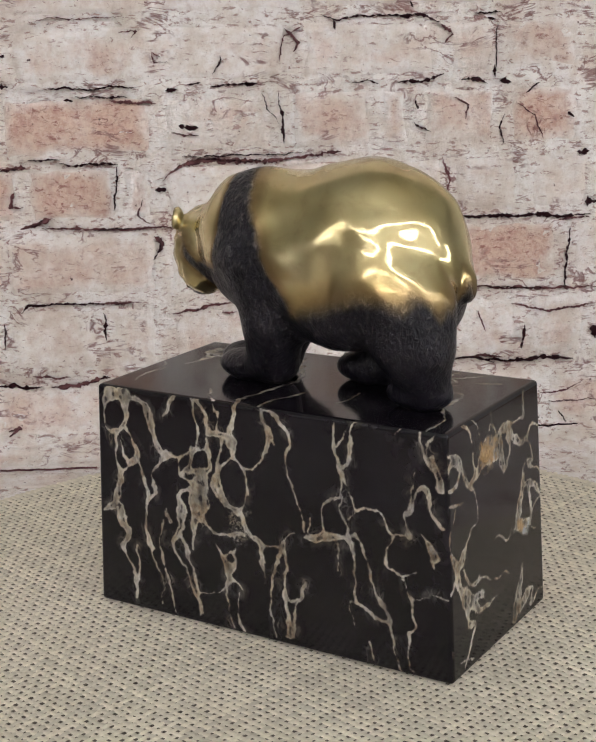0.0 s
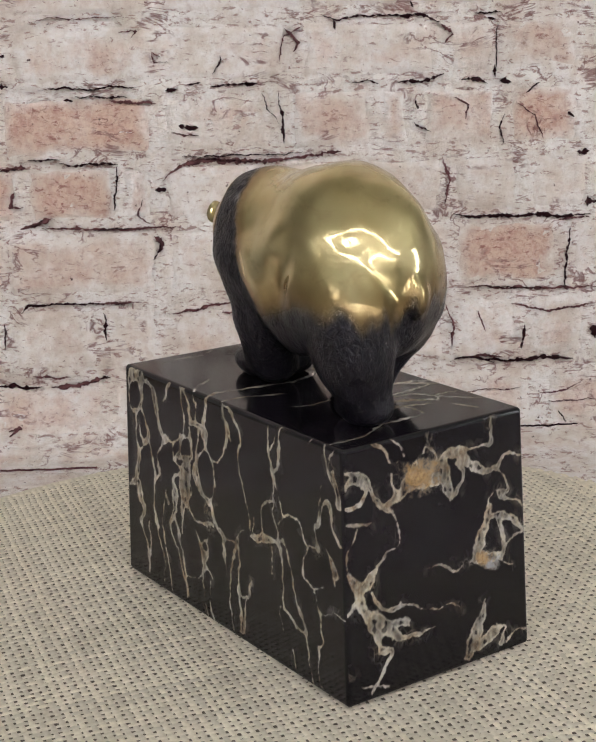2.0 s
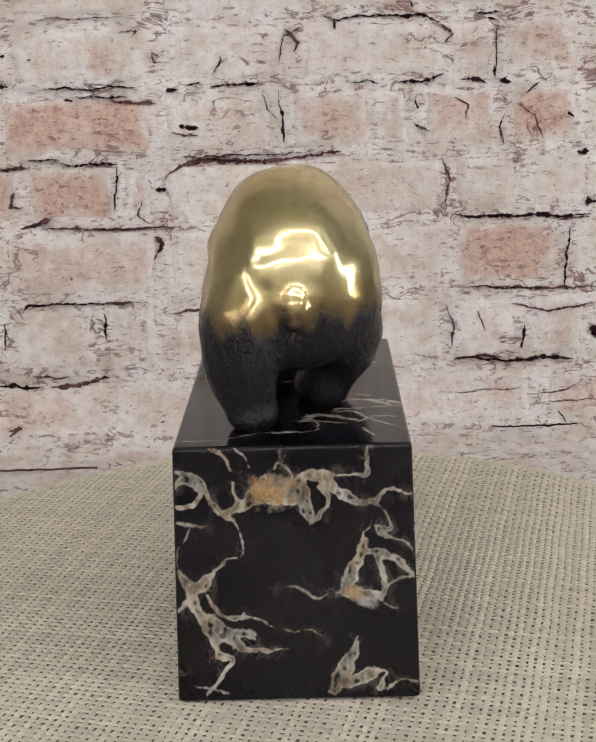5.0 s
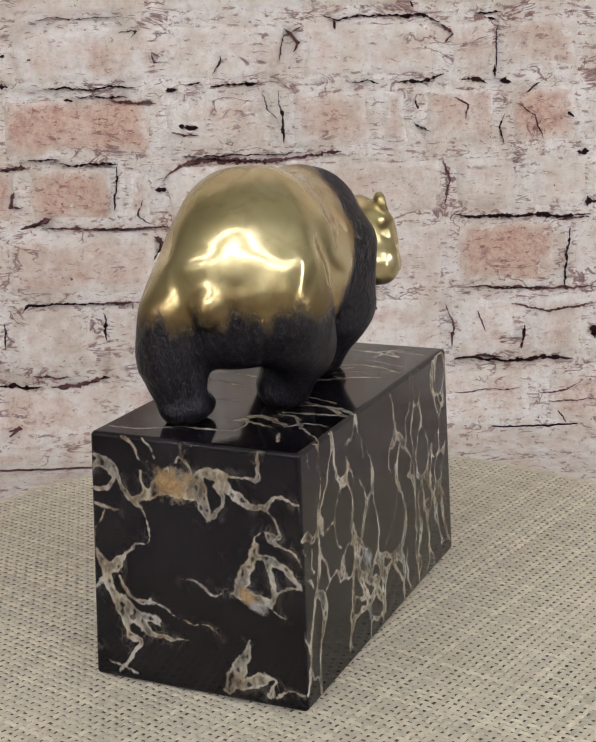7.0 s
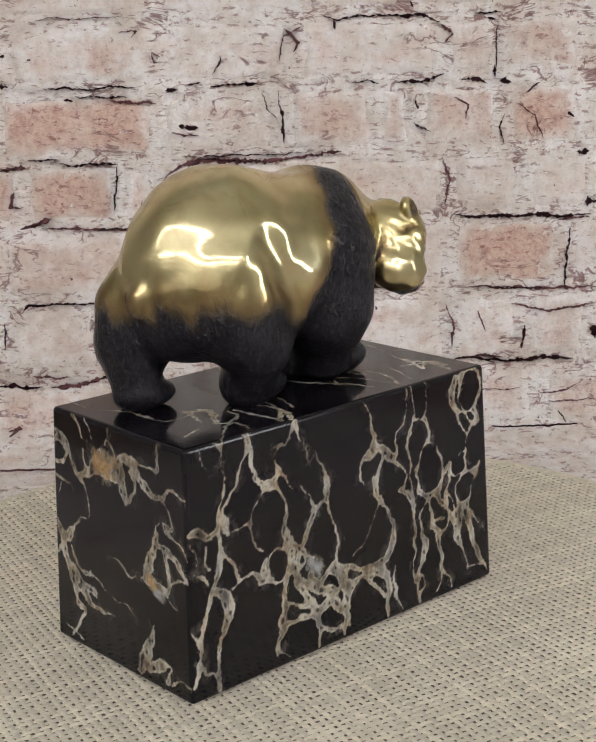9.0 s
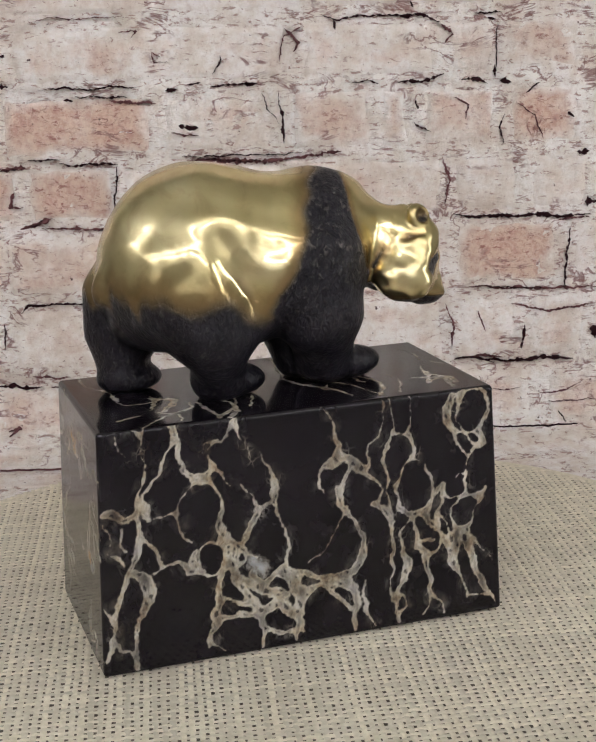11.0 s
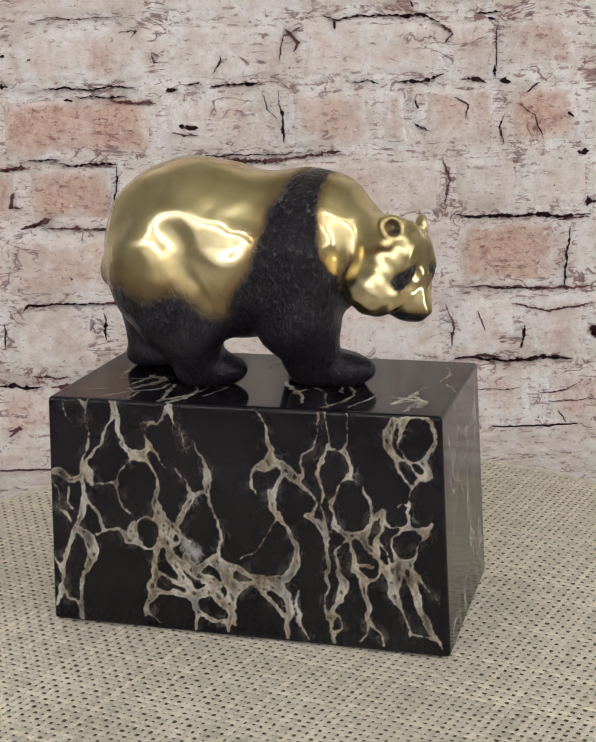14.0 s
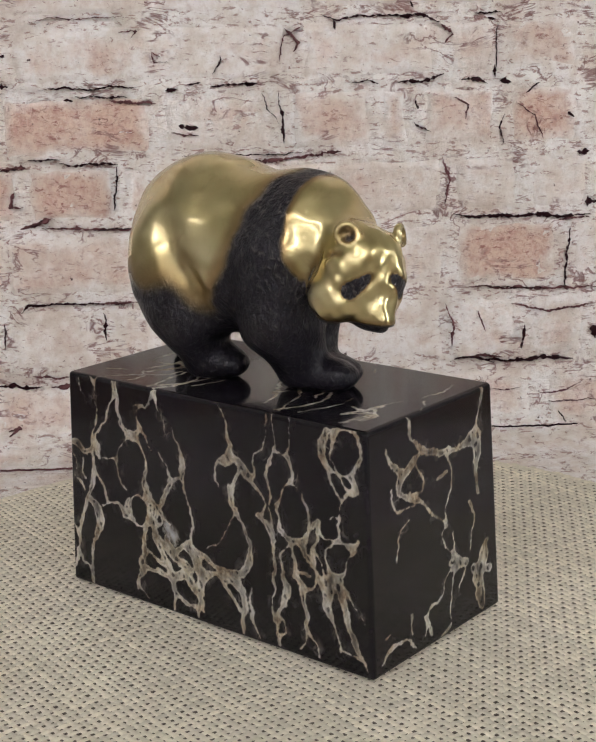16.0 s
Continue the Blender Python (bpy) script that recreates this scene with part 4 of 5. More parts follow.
vein("top", (-37.8, -14.7, 1.2), (-40, -23.6, 1.5), (-51.5, -30.7, 0.9), (-65.5, -45, 0.9))
vein("top", (-63.3, 6.7, 1.2), (-64, -1.6, 0.9))
vein("right", (-29.3, 33, 2.1), (-23, 28.1, 2.5), (-15.8, 24.1, 2.7), (-9.5, 22.1, 2.5))
vein("right", (-33.2, 24, 1.3), (-26.9, 21, 1.7), (-21.4, 21.1, 1.5))
vein("right", (5.1, 25.2, 1.7), (12.3, 22.2, 2.1), (17.6, 20.3, 1.7))
vein("right", (-39.1, 12.9, 1.3), (-40.2, 5.8, 0.8))
vein("right", (56.7, 34.3, 1.7), (59.2, 28.4, 2.2))


def waver(a, b, seed, size, count=10):
    """Smooth wandering value over a face."""
    rng = np.random.RandomState(seed)
    total = 0.0
    for _ in range(count):
        w = 2 * np.pi / (size * rng.uniform(0.6, 1.8))
        t = rng.uniform(0, 2 * np.pi)
        total = total + np.sin((a * np.cos(t) + b * np.sin(t)) * w + rng.uniform(0, 6.28))
    return total / math.sqrt(count)


def smooth_run(stops, steps=5):
    """A soft curve through the bends of a vein, with its half width; broad veins swell."""
    p = np.array(stops, float)
    p = np.concatenate((2 * p[:1] - p[1:2], p, 2 * p[-1:] - p[-2:-1]))
    t = np.linspace(0, 1, steps, endpoint=False)[:, None]
    out = []
    for k in range(1, len(p) - 2):
        p0, p1, p2, p3 = p[k - 1], p[k], p[k + 1], p[k + 2]
        out.append(p1 + 0.5 * t * (p2 - p0 + t * (2 * p0 - 5 * p1 + 4 * p2 - p3 + t * (3 * (p1 - p2) + p3 - p0))))
    out = np.concatenate(out + [p[-2:-1]])
    w = np.maximum(out[:, 2], 0.2)
    out[:, 2] = 0.30 * w + 0.155 * w * w
    return out


def vein_web(face, a, b):
    """How much vein shows at a (across), b (up) in mm: the veins flow together where they meet."""
    seed = len(face) * 7
    a2 = a + 0.40 * waver(a, b, seed, 7) + 0.16 * waver(a, 0.4 * b, seed + 1, 2.2)
    b2 = b + 0.40 * waver(a, b, seed + 2, 7) + 0.16 * waver(a, b, seed + 3, 2.4)
    soft, total = 0.75, np.full(a.shape, 1e-12)
    for stops in VEINS[face]:
        run = smooth_run(stops)
        near = (a2 > run[:, 0].min() - 6) & (a2 < run[:, 0].max() + 6) & (b2 > run[:, 1].min() - 6) & (b2 < run[:, 1].max() + 6)
        if not near.any():
            continue
        x, y = a2[near], b2[near]
        best = np.full(x.shape, 99.0)
        for (xa, ya, wa), (xb, yb, wb) in zip(run, run[1:]):
            dx, dy = xb - xa, yb - ya
            t = np.clip(((x - xa) * dx + (y - ya) * dy) / (dx * dx + dy * dy + 1e-9), 0, 1)
            best = np.minimum(best, np.hypot(x - xa - t * dx, y - ya - t * dy) - (wa + (wb - wa) * t))
        total[near] += np.exp(-np.clip(best, -5, 8) / soft)
    d = -soft * np.log(total)
    d = d + 0.12 * waver(a, b, seed + 4, 1.7) + 0.16 * waver(a, 0.5 * b, seed + 8, 6)
    cover = 1 - ramp01(d, -0.50, 0.38)
    rim = np.exp(-((d + 0.40) / 0.42) ** 2)
    cloud = ramp01(waver(a, 0.45 * b, seed + 5, 4.5), -1.2, 0.9)
    fade = 0.62 + 0.38 * ramp01(waver(a, b, seed + 9, 17), -1.0, 0.6)
    hollow = ramp01(-d, 0.6, 1.2) * ramp01(waver(a, 0.6 * b, seed + 6, 3.2), 0.5, 1.0)
    near = np.exp(-(np.maximum(d, 0) / 2.2) ** 2) * ramp01(waver(a, b, seed + 7, 13), -0.5, 0.8)
    return np.clip(cover * fade * (0.50 + 0.40 * rim + 0.34 * cloud) * (1 - 0.6 * hollow), 0, 1), near


def build_block(parent):
    """The block as a finely divided box with rounded edges, a little wider at its foot."""
    g, r = BLOCK, 1.7
    half = np.array((g["lx"], g["ly"], g["h"] / 2)) * 1000
    n = [int(2 * v / 0.42) for v in half]
    pos, quads, web, near, base = [], [], [], [], 0
    for ax, sign, face in ((1, 1, "left"), (1, -1, "right"), (0, -1, "rear"), (0, 1, "front"), (2, 1, "top"), (2, -1, "foot")):
        i, j = [k for k in range(3) if k != ax]
        u, v = np.meshgrid(np.linspace(-half[i], half[i], n[i] + 1), np.linspace(-half[j], half[j], n[j] + 1), indexing="ij")
        p = np.zeros(u.shape + (3,))
        p[..., i], p[..., j], p[..., ax] = u, v, sign * half[ax]
        inner = np.clip(p, -half + r, half - r)
        d = p - inner
        p = inner + r * d / np.linalg.norm(d, axis=-1, keepdims=True)
        w, close = vein_web(face, u, v + (0 if face == "top" else half[2])) if face in VEINS else (np.zeros(u.shape), np.zeros(u.shape))
        pos.append(p.reshape(-1, 3))
        web.append(w.ravel())
        near.append(close.ravel())
        k = base + np.arange(u.size).reshape(u.shape)
        q = np.stack((k[:-1, :-1], k[1:, :-1], k[1:, 1:], k[:-1, 1:]), -1).reshape(-1, 4)
        quads.append(q if (sign > 0) == (ax != 1) else q[:, ::-1])
        base += u.size
    pos, quads, web, near = (np.concatenate(v) for v in (pos, quads, web, near))
    _, keep, where = np.unique(np.round(pos, 3), axis=0, return_index=True, return_inverse=True)
    pos, web, near, quads = pos[keep], web[keep], near[keep], where.ravel()[quads]
    f = (half[2] - pos[:, 2]) / (2 * half[2])
    pos[:, 0] *= 1 + g["tx"] / g["lx"] * f
    pos[:, 1] *= 1 + g["ty"] / g["ly"] * f
    pos[:, 2] += half[2]
    me = mesh_of("marble_base", (pos * 0.001).tolist(), quads.tolist(), MARBLE, True)
    me.attributes.new("web", "FLOAT", "POINT").data.foreach_set("value", web.astype(np.float32))
    me.attributes.new("near_vein", "FLOAT", "POINT").data.foreach_set("value", near.astype(np.float32))
    ob = new("marble_base", me)
    ob.parent = parent
    return tagged(ob, "black marble block with cream and ochre veins")


def smin(a, b, k):
    h = np.clip(0.5 + 0.5 * (b - a) / k, 0, 1)
    return b + (a - b) * h - k * h * (1 - h)


def ell(p, c, r, yaw=0.0, tilt=0.0):
    """Distance to an ellipsoid (millimetres), turned about z, then about its own y."""
    q = p - np.array(c, float)
    ca, sa = math.cos(radians(yaw)), math.sin(radians(yaw))
    x, y, z = q[..., 0] * ca + q[..., 1] * sa, -q[..., 0] * sa + q[..., 1] * ca, q[..., 2]
    ct, st = math.cos(radians(tilt)), math.sin(radians(tilt))
    x, z = x * ct - z * st, x * st + z * ct
    k0 = np.sqrt((x / r[0]) ** 2 + (y / r[1]) ** 2 + (z / r[2]) ** 2)
    k1 = np.sqrt((x / r[0] ** 2) ** 2 + (y / r[1] ** 2) ** 2 + (z / r[2] ** 2) ** 2) + 1e-9
    return k0 * (k0 - 1) / k1


def cap(p, a, b, ra, rb):
    """Distance to a tapered rod between two places."""
    a, b = np.array(a, float), np.array(b, float)
    d = b - a
    t = np.clip(((p - a) @ d) / (d @ d), 0, 1)
    return np.linalg.norm(p - a - t[..., None] * d, axis=-1) - (ra + (rb - ra) * t)


HEAD_C, HEAD_YAW, HEAD_ROLL = (55.0, -10.8, 51.2), -18.0, 6.5


def to_head(p):
    """Places seen from the head's middle: x forwards, y to its left, z up; it is turned and leans."""
    turn = (Matrix.Rotation(radians(HEAD_YAW), 3, "Z") @ Matrix.Rotation(radians(-HEAD_ROLL), 3, "X"))
    return (p - np.array(HEAD_C, float)) @ np.array(turn)


EYE_OUT, EYE_IN = (10.8, 11.6, -5.6), (14.4, 5.8, -0.8)


def mirrored(c, side):
    return (c[0], c[1] * side, c[2])


def ripple(p):
    """The slight hand-worked unevenness of the casting."""
    rng = np.random.RandomState(4)
    total = 0.0
    for k in range(14):
        d = rng.normal(size=3)
        d *= 2 * np.pi / rng.uniform(13, 32) / np.linalg.norm(d)
        total = total + np.sin(p @ d + rng.uniform(0, 6.28))
    for k in range(10):
        d = rng.normal(size=3)
        d *= 2 * np.pi / rng.uniform(7, 12) / np.linalg.norm(d)
        total = total + 0.22 * np.sin(p @ d + rng.uniform(0, 6.28))
    return 0.135 * total


def panda_parts(p):
    """Signed distances of trunk, head and limbs, in millimetres above the block's top."""
    trunk = ell(p, (-27, -0.5, 50), (41, 32.5, 42.3))
    trunk = -smin(-trunk, p[..., 2] - 18.5, 8)
    trunk = smin(trunk, ell(p, (10, 0, 54.5), (37, 28, 31.5)), 10)
    trunk = smin(trunk, ell(p, (24, 0, 63), (16, 20, 21.3)), 9)
    trunk = smin(trunk, cap(p, (30, 0, 64), (48, -5, 54), 16.8, 13.8), 8)
    trunk = smin(trunk, ell(p, (-38, -19.5, 46), (16, 13.5, 18)), 9)
    trunk = smin(trunk, ell(p, (-44, 16, 44), (17, 14, 18)), 9)
    trunk = smin(trunk, ell(p, (-4, -15.5, 49), (17, 13, 19)), 7)
    trunk = smin(trunk, ell(p, (-10, 15.5, 50), (18, 13.5, 19)), 7)
    trunk = smin(trunk, ell(p, (-6, 0, 41.5), (24, 19, 19.5)), 7)
    trunk = smin(trunk, ell(p, (-66.5, -2, 46), (4.2, 5.0, 8.0), 0, 10), 3)
    for a, b, depth in (((-27, -34, 66), (-17, -31, 40), 4.6), ((-31, 33, 64), (-22, 31, 40), 4.0)):
        trunk = trunk + depth * np.exp(-(cap(p, a, b, 0.1, 0.1) / 6.2) ** 2)
    fore_r = cap(p, (19, -17, 54), (17.5, -14, 30), 16, 16)
    fore_r = smin(fore_r, cap(p, (17.5, -14, 30), (21, -6, 11), 16, 11.5), 5)
    fore_r = smin(fore_r, ell(p, (31, -3, 6), (15, 9, 7)), 4)
    fore_l = cap(p, (17, 14, 52), (11, 11.5, 28), 14.5, 12.5)
    fore_l = smin(fore_l, cap(p, (11, 11.5, 28), (14, 8, 10), 12.5, 10.5), 4)
    fore_l = smin(fore_l, ell(p, (26, 6, 6), (15.5, 9, 7)), 4)
    hind_r = ell(p, (-31, -20.5, 34), (18.8, 14, 22.5), 0, -12)
    hind_r = smin(hind_r, cap(p, (-26, -18, 22), (-25, -12, 9), 12.8, 10.5), 4)
    hind_r = smin(hind_r, ell(p, (-20, -10.5, 6), (14, 9.5, 7)), 4)
    hind_l = ell(p, (-53, 17.5, 34), (18.5, 15.0, 23))
    hind_l = smin(hind_l, cap(p, (-58, 18, 22), (-58, 14.5, 8), 13, 9), 4)
    hind_l = smin(hind_l, ell(p, (-55, 14, 5), (13, 9, 6)), 4)
    legs = np.minimum(smin(fore_r, fore_l, 2), smin(hind_r, hind_l, 2))
    q = to_head(p)
    head = ell(q, (0, 0.5, 0), (15, 15.5, 18.5))
    for side in (-1, 1):
        head = smin(head, ell(q, (-1.5, side * 9.5 - 0.8, -8.5), (12, 9, 10.5)), 4)
        head = smin(head, ell(q, (7.2, side * 5.5, 6), (6, 5, 6)), 5)
        head = smin(head, ell(q, (2.2, side * 7.5, 2), (10.5, 8, 12)), 4)
    head = smin(head, ell(q, (7.4, 2, -14), (8.4, 8.4, 8.6), 0, 15), 3.5)
    head = smin(head, ell(q, (12.8, 2, -17.2), (2.8, 4.8, 2.8)), 4)
    rng = np.random.RandomState(8)
    for k in range(9):
        d = rng.normal(size=3)
        d *= 2 * np.pi / rng.uniform(4.5, 9) / np.linalg.norm(d)
        head = head + 0.085 * np.sin(q @ d + rng.uniform(0, 6.28))
    ears = None
    for side in (-1, 1):
        e = ell(q, (5.4, side * 12.2 + 1.2, 14.4), (2.9, 5.1, 5.0), side * 48, -12)
        e = np.maximum(e, -ell(q, (7.4, side * 13.8 + 1.2, 14.8), (3.2, 3.5, 3.3), side * 48, -12))
        ears = e if ears is None else np.minimum(ears, e)
    head = smin(head, ears, 0.9)
    for side in (-1, 1):
        e = cap(q, mirrored(EYE_OUT, side), mirrored(EYE_IN, side), 3.2, 1.9)
        head = head + 0.5 * np.exp(-(e / 0.7) ** 2) + 0.35 * (1 - ramp01(e, -1.2, 0.3))
        ball = np.linalg.norm(q - np.array((12.9, side * 8.4, -2.2)), axis=-1)
        head = head - 0.9 * np.exp(-(ball / 1.9) ** 2)
        fold = cap(q, (-5, side * 17, 6), (6, side * 13, 7), 0.2, 0.2)
        head = head + 1.1 * np.exp(-(fold / 1.3) ** 2)
    brow = cap(q, (15.5, 0, 7), (16.5, 0, -5), 0.2, 0.2)
    head = head + 0.4 * np.exp(-(brow / 1.4) ** 2)
    for side in (-1, 1):
        lip = cap(q, (16, 2 + side * 2, -20), (5, 2 + side * 8.5, -17), 0.1, 0.1)
        head = head + 0.8 * np.exp(-(lip / 1.0) ** 2)
        fold = cap(q, (15, side * 3.2, 6), (16.5, 1 + side * 2.4, -6), 0.1, 0.1)
        head = head + 0.35 * np.exp(-(fold / 1.0) ** 2)
    mouth = cap(q, (15.5, -2, -20.5), (15.5, 6, -20.5), 0.2, 0.2)
    head = head + 0.4 * np.exp(-(mouth / 1.0) ** 2)
    return trunk, head, legs


def panda_field(p):
    trunk, head, legs = panda_parts(p)
    d = smin(smin(trunk, head, 5.5), legs, 4.6)
    return np.maximum(d + ripple(p), -p[..., 2])


def panda_patina_shade(p):
    """1 where the bronze is black: limbs, belly, shoulder band, eye patches, ear hollows; head recesses are darkened
    too.
    """
    trunk, head, legs = panda_parts(p)
    x, y, z = p[:, 0], p[:, 1], p[:, 2]
    low = 40 - 5 * np.exp(-((x + 8) / 8) ** 2) + 1.5 * np.sin(x * 0.23 + y * 0.15) - 4 * ramp01(x, -30, -15)
    low = low + ramp01(-x, 32, 52) * (2.6 * np.sin(y * 0.42 + 1) + 1.4 * np.sin(y * 0.95))
    dark = 1 - ramp01(z, low - 12, low + 17)
    back = np.interp(z, (36, 45, 54, 63, 79, 86), (-6, -1, 5, 9, 16, 19))
    back = back - 3.0 * ramp01(-y, 0, 15) * ramp01(z, 55, 75)
    front = np.interp(z, (45, 63, 79, 86), (35, 29, 28, 30))
    wander = 0.6 * np.sin(z * 0.35 + y * 0.2) + 0.25 * np.sin(z * 0.9 - y * 0.5)
    band = ramp01(x + wander, back - 9, back + 6) * (1 - ramp01(x + 0.5 * wander, front - 2.5, front + 3.5))
    band = band * (1 - 0.35 * ramp01(z, 80, 90))
    chest = ramp01(x, 12, 20) * (1 - ramp01(z, 44, 52))
    body = np.maximum(np.maximum(dark, band), chest)
    is_head = ramp01(trunk - head, -2, 1) * (x > 33)
    # neck recess: its shade is put into the colour, fading out upwards
    seam = 0.8 * np.exp(-((trunk - head - 0.3) / 2.4) ** 2) * (x > 38) * (1 - ramp01(z, 48, 64))
    face, q = np.zeros_like(x), to_head(p)
    for side in (-1, 1):
        e = cap(q, mirrored(EYE_OUT, side), mirrored(EYE_IN, side), 3.2, 1.9)
        ball = np.linalg.norm(q - np.array((12.9, side * 8.4, -2.2)), axis=-1)
        face = np.maximum(face, 0.95 * np.exp(-((e + 0.3) / 0.75) ** 2))
        face = np.maximum(face, 0.80 * (1 - ramp01(e, -0.9, 0.2)))
        face = np.maximum(face, 0.95 * (1 - ramp01(ball, 1.2, 2.0)))
        h = ell(q, (7.4, side * 13.8 + 1.2, 14.8), (3.2, 3.5, 3.3), side * 48, -12)
        face = np.maximum(face, 0.8 * (1 - ramp01(h, -0.8, 0.5)))
        # grooves at ears, lips and brow drawn darker
        face = np.maximum(face, 0.6 * np.exp(-(cap(q, (-5, side * 17, 6), (6, side * 13, 7), 0.2, 0.2) / 1.3) ** 2))
        face = np.maximum(face, 0.75 * np.exp(-(cap(q, (16, 2 + side * 2, -20), (5, 2 + side * 8.5, -17), 0.1, 0.1) / 1.1) ** 2))
        face = np.maximum(face, 0.40 * np.exp(-(cap(q, (15, side * 3.2, 6), (16.5, 1 + side * 2.4, -6), 0.1, 0.1) / 0.9) ** 2))
    face = np.maximum(face, (1 - ramp01(z, 29, 35)) * (1 - ramp01(x, 58, 64)))
    # darker along the jaw's underside
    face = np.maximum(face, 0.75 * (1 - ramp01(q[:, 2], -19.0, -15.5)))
    face = np.maximum(face, 0.35 * (1 - ramp01(np.linalg.norm(q - np.array((16, 2, -20)), axis=-1), 1.5, 3.5)))
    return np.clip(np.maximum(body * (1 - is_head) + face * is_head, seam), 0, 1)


def settle(pos, times):
    """Draws places on to the panda's surface."""
    for _ in range(times):
        d = panda_field(pos)
        g = np.stack([panda_field(pos + e) - panda_field(pos - e) for e in np.eye(3) * 0.2], -1) / 0.4
        pos = pos - np.clip(d / np.maximum((g * g).sum(-1), 0.2), -0.5, 0.5)[:, None] * g * 0.8
    return pos


def build_panda(parent):
    h = 1.05
    lo, hi = np.array((-76, -44, -2.0)), np.array((82, 44, 98))
    n = np.ceil((hi - lo) / h).astype(int)
    axes = [lo[i] + h * np.arange(n[i]) for i in range(3)]
    grid = np.stack(np.meshgrid(*axes, indexing="ij"), -1)
    f = np.empty(grid.shape[:3])
    for i in range(0, n[0], 16):
        f[i:i + 16] = panda_field(grid[i:i + 16])
    inside = f < 0
    corners = [(a, b, c) for a in (0, 1) for b in (0, 1) for c in (0, 1)]
    cell = [inside[a:n[0] - 1 + a, b:n[1] - 1 + b, c:n[2] - 1 + c] for a, b, c in corners]
    count = sum(c.astype(int) for c in cell)
    active = (count > 0) & (count < 8)
    index = -np.ones(active.shape, int)
    cells = np.argwhere(active)
    index[active] = np.arange(len(cells))
    total, hits = np.zeros((len(cells), 3)), np.zeros((len(cells), 1))
    for ax in range(3):
        for one in (0, 1):
            for two in (0, 1):
                start = np.insert(np.array((one, two)), ax, 0)
                step = np.eye(3, dtype=int)[ax]
                fa, fb = f[tuple((cells + start).T)], f[tuple((cells + start + step).T)]
                cross = (fa < 0) != (fb < 0)
                t = np.where(cross, fa / np.where(cross, fa - fb, 1), 0)[:, None]
                total += np.where(cross[:, None], start + t * step, 0)
                hits += cross[:, None]
    pos = lo + (cells + total / hits) * h
    faces = []
    for ax in range(3):
        b, c = (ax + 1) % 3, (ax + 2) % 3
        s0 = [slice(1, n[k] - 1) for k in range(3)]
        s1 = list(s0)
        s0[ax], s1[ax] = slice(0, n[ax] - 1), slice(1, n[ax])
        a0, a1 = inside[tuple(s0)], inside[tuple(s1)]
        base = np.array([0 if k == ax else 1 for k in range(3)])
        for flip, m in ((False, a0 & ~a1), (True, ~a0 & a1)):
            e = np.argwhere(m) + base
            quad = []
            for ob_, oc_ in ((-1, -1), (0, -1), (0, 0), (-1, 0)):
                q = e.copy()
                q[:, b] += ob_
                q[:, c] += oc_
                quad.append(index[q[:, 0], q[:, 1], q[:, 2]])
            quad = np.stack(quad, -1)
            faces.append(quad[:, ::-1] if flip else quad)
    faces = np.concatenate(faces)
    edges = np.concatenate([faces[:, [0, 1]], faces[:, [1, 2]], faces[:, [2, 3]], faces[:, [3, 0]]])
    edges = np.concatenate([edges, edges[:, ::-1]])
    share = np.bincount(edges[:, 0], minlength=len(pos))[:, None]
    for k in range(12):
        mean = np.stack([np.bincount(edges[:, 0], pos[edges[:, 1], c], len(pos)) for c in range(3)], -1) / share
        pos = pos + 0.7 * (mean - pos)
        if k % 4 == 3:
            pos = settle(pos, 2)
    patina = panda_patina_shade(pos)
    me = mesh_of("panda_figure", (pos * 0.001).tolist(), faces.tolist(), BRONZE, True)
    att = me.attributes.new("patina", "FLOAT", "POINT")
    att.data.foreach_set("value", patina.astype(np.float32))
    ob = new("panda_figure", me)
    ob.parent = parent
    ob.location.z = BLOCK["h"]
    return tagged(ob, "gold and black bronze panda figure walking with lowered head")


def build_bookend():
    ob = tagged(new("bookend"), "bronze panda bookend on a veined black marble block", "bookend")
    build_block(ob)
    build_panda(ob)
    return ob


# ---------------------------------------------------------------- build
build_room()
for y, z in ((-1.95, 1.13), (-1.40, 1.38)):
    for k in (-1, 0, 1):
        build_lamp(k * 2.0, y, z, 1.98, 0.036)
build_panes("window_1", (3.295, -0.7), 90, 0.16, -0.45, 1.25, 1, SKY_PANE)
# fill glow added below the lamps for the broad bright area in reflections
build_panes("fill_panes", (0.0, -2.195), 0, 2.4, 0.20, 0.95, 4, FILL_PANE)
build_table()
turntable = build_turntable()
cloth = build_burlap()
bookend = build_bookend()
backdrop = build_backdrop()

# courses: lower and upper joint, then (right end, whiteness) of each brick after the first end
lay_course(backdrop, 0.2390, 0.2820, ((-0.2593, 0.80), (-0.1837, 0.90), (-0.0757, 0.80), (0.0763, 0.75), (0.1342, 0.85), (0.2077, 0.70), (0.2842, 0.80)))
lay_course(backdrop, 0.1990, 0.2390, ((-0.2535, 0.80), (-0.1667, 0.90), (0.0065, 0.75), (0.0945, 0.85), (0.1287, 0.75), (0.1828, 0.60), (0.2570, 0.80), (0.3285, 0.80)))
lay_course(backdrop, 0.1560, 0.1990, ((-0.2468, 0.80), (-0.1740, 0.80), (-0.0766, 0.12), (-0.0011, 0.90), (0.0555, 0.45), (0.0800, 0.25), (0.1319, 0.55), (0.1838, 0.18), (0.2764, 0.80)))
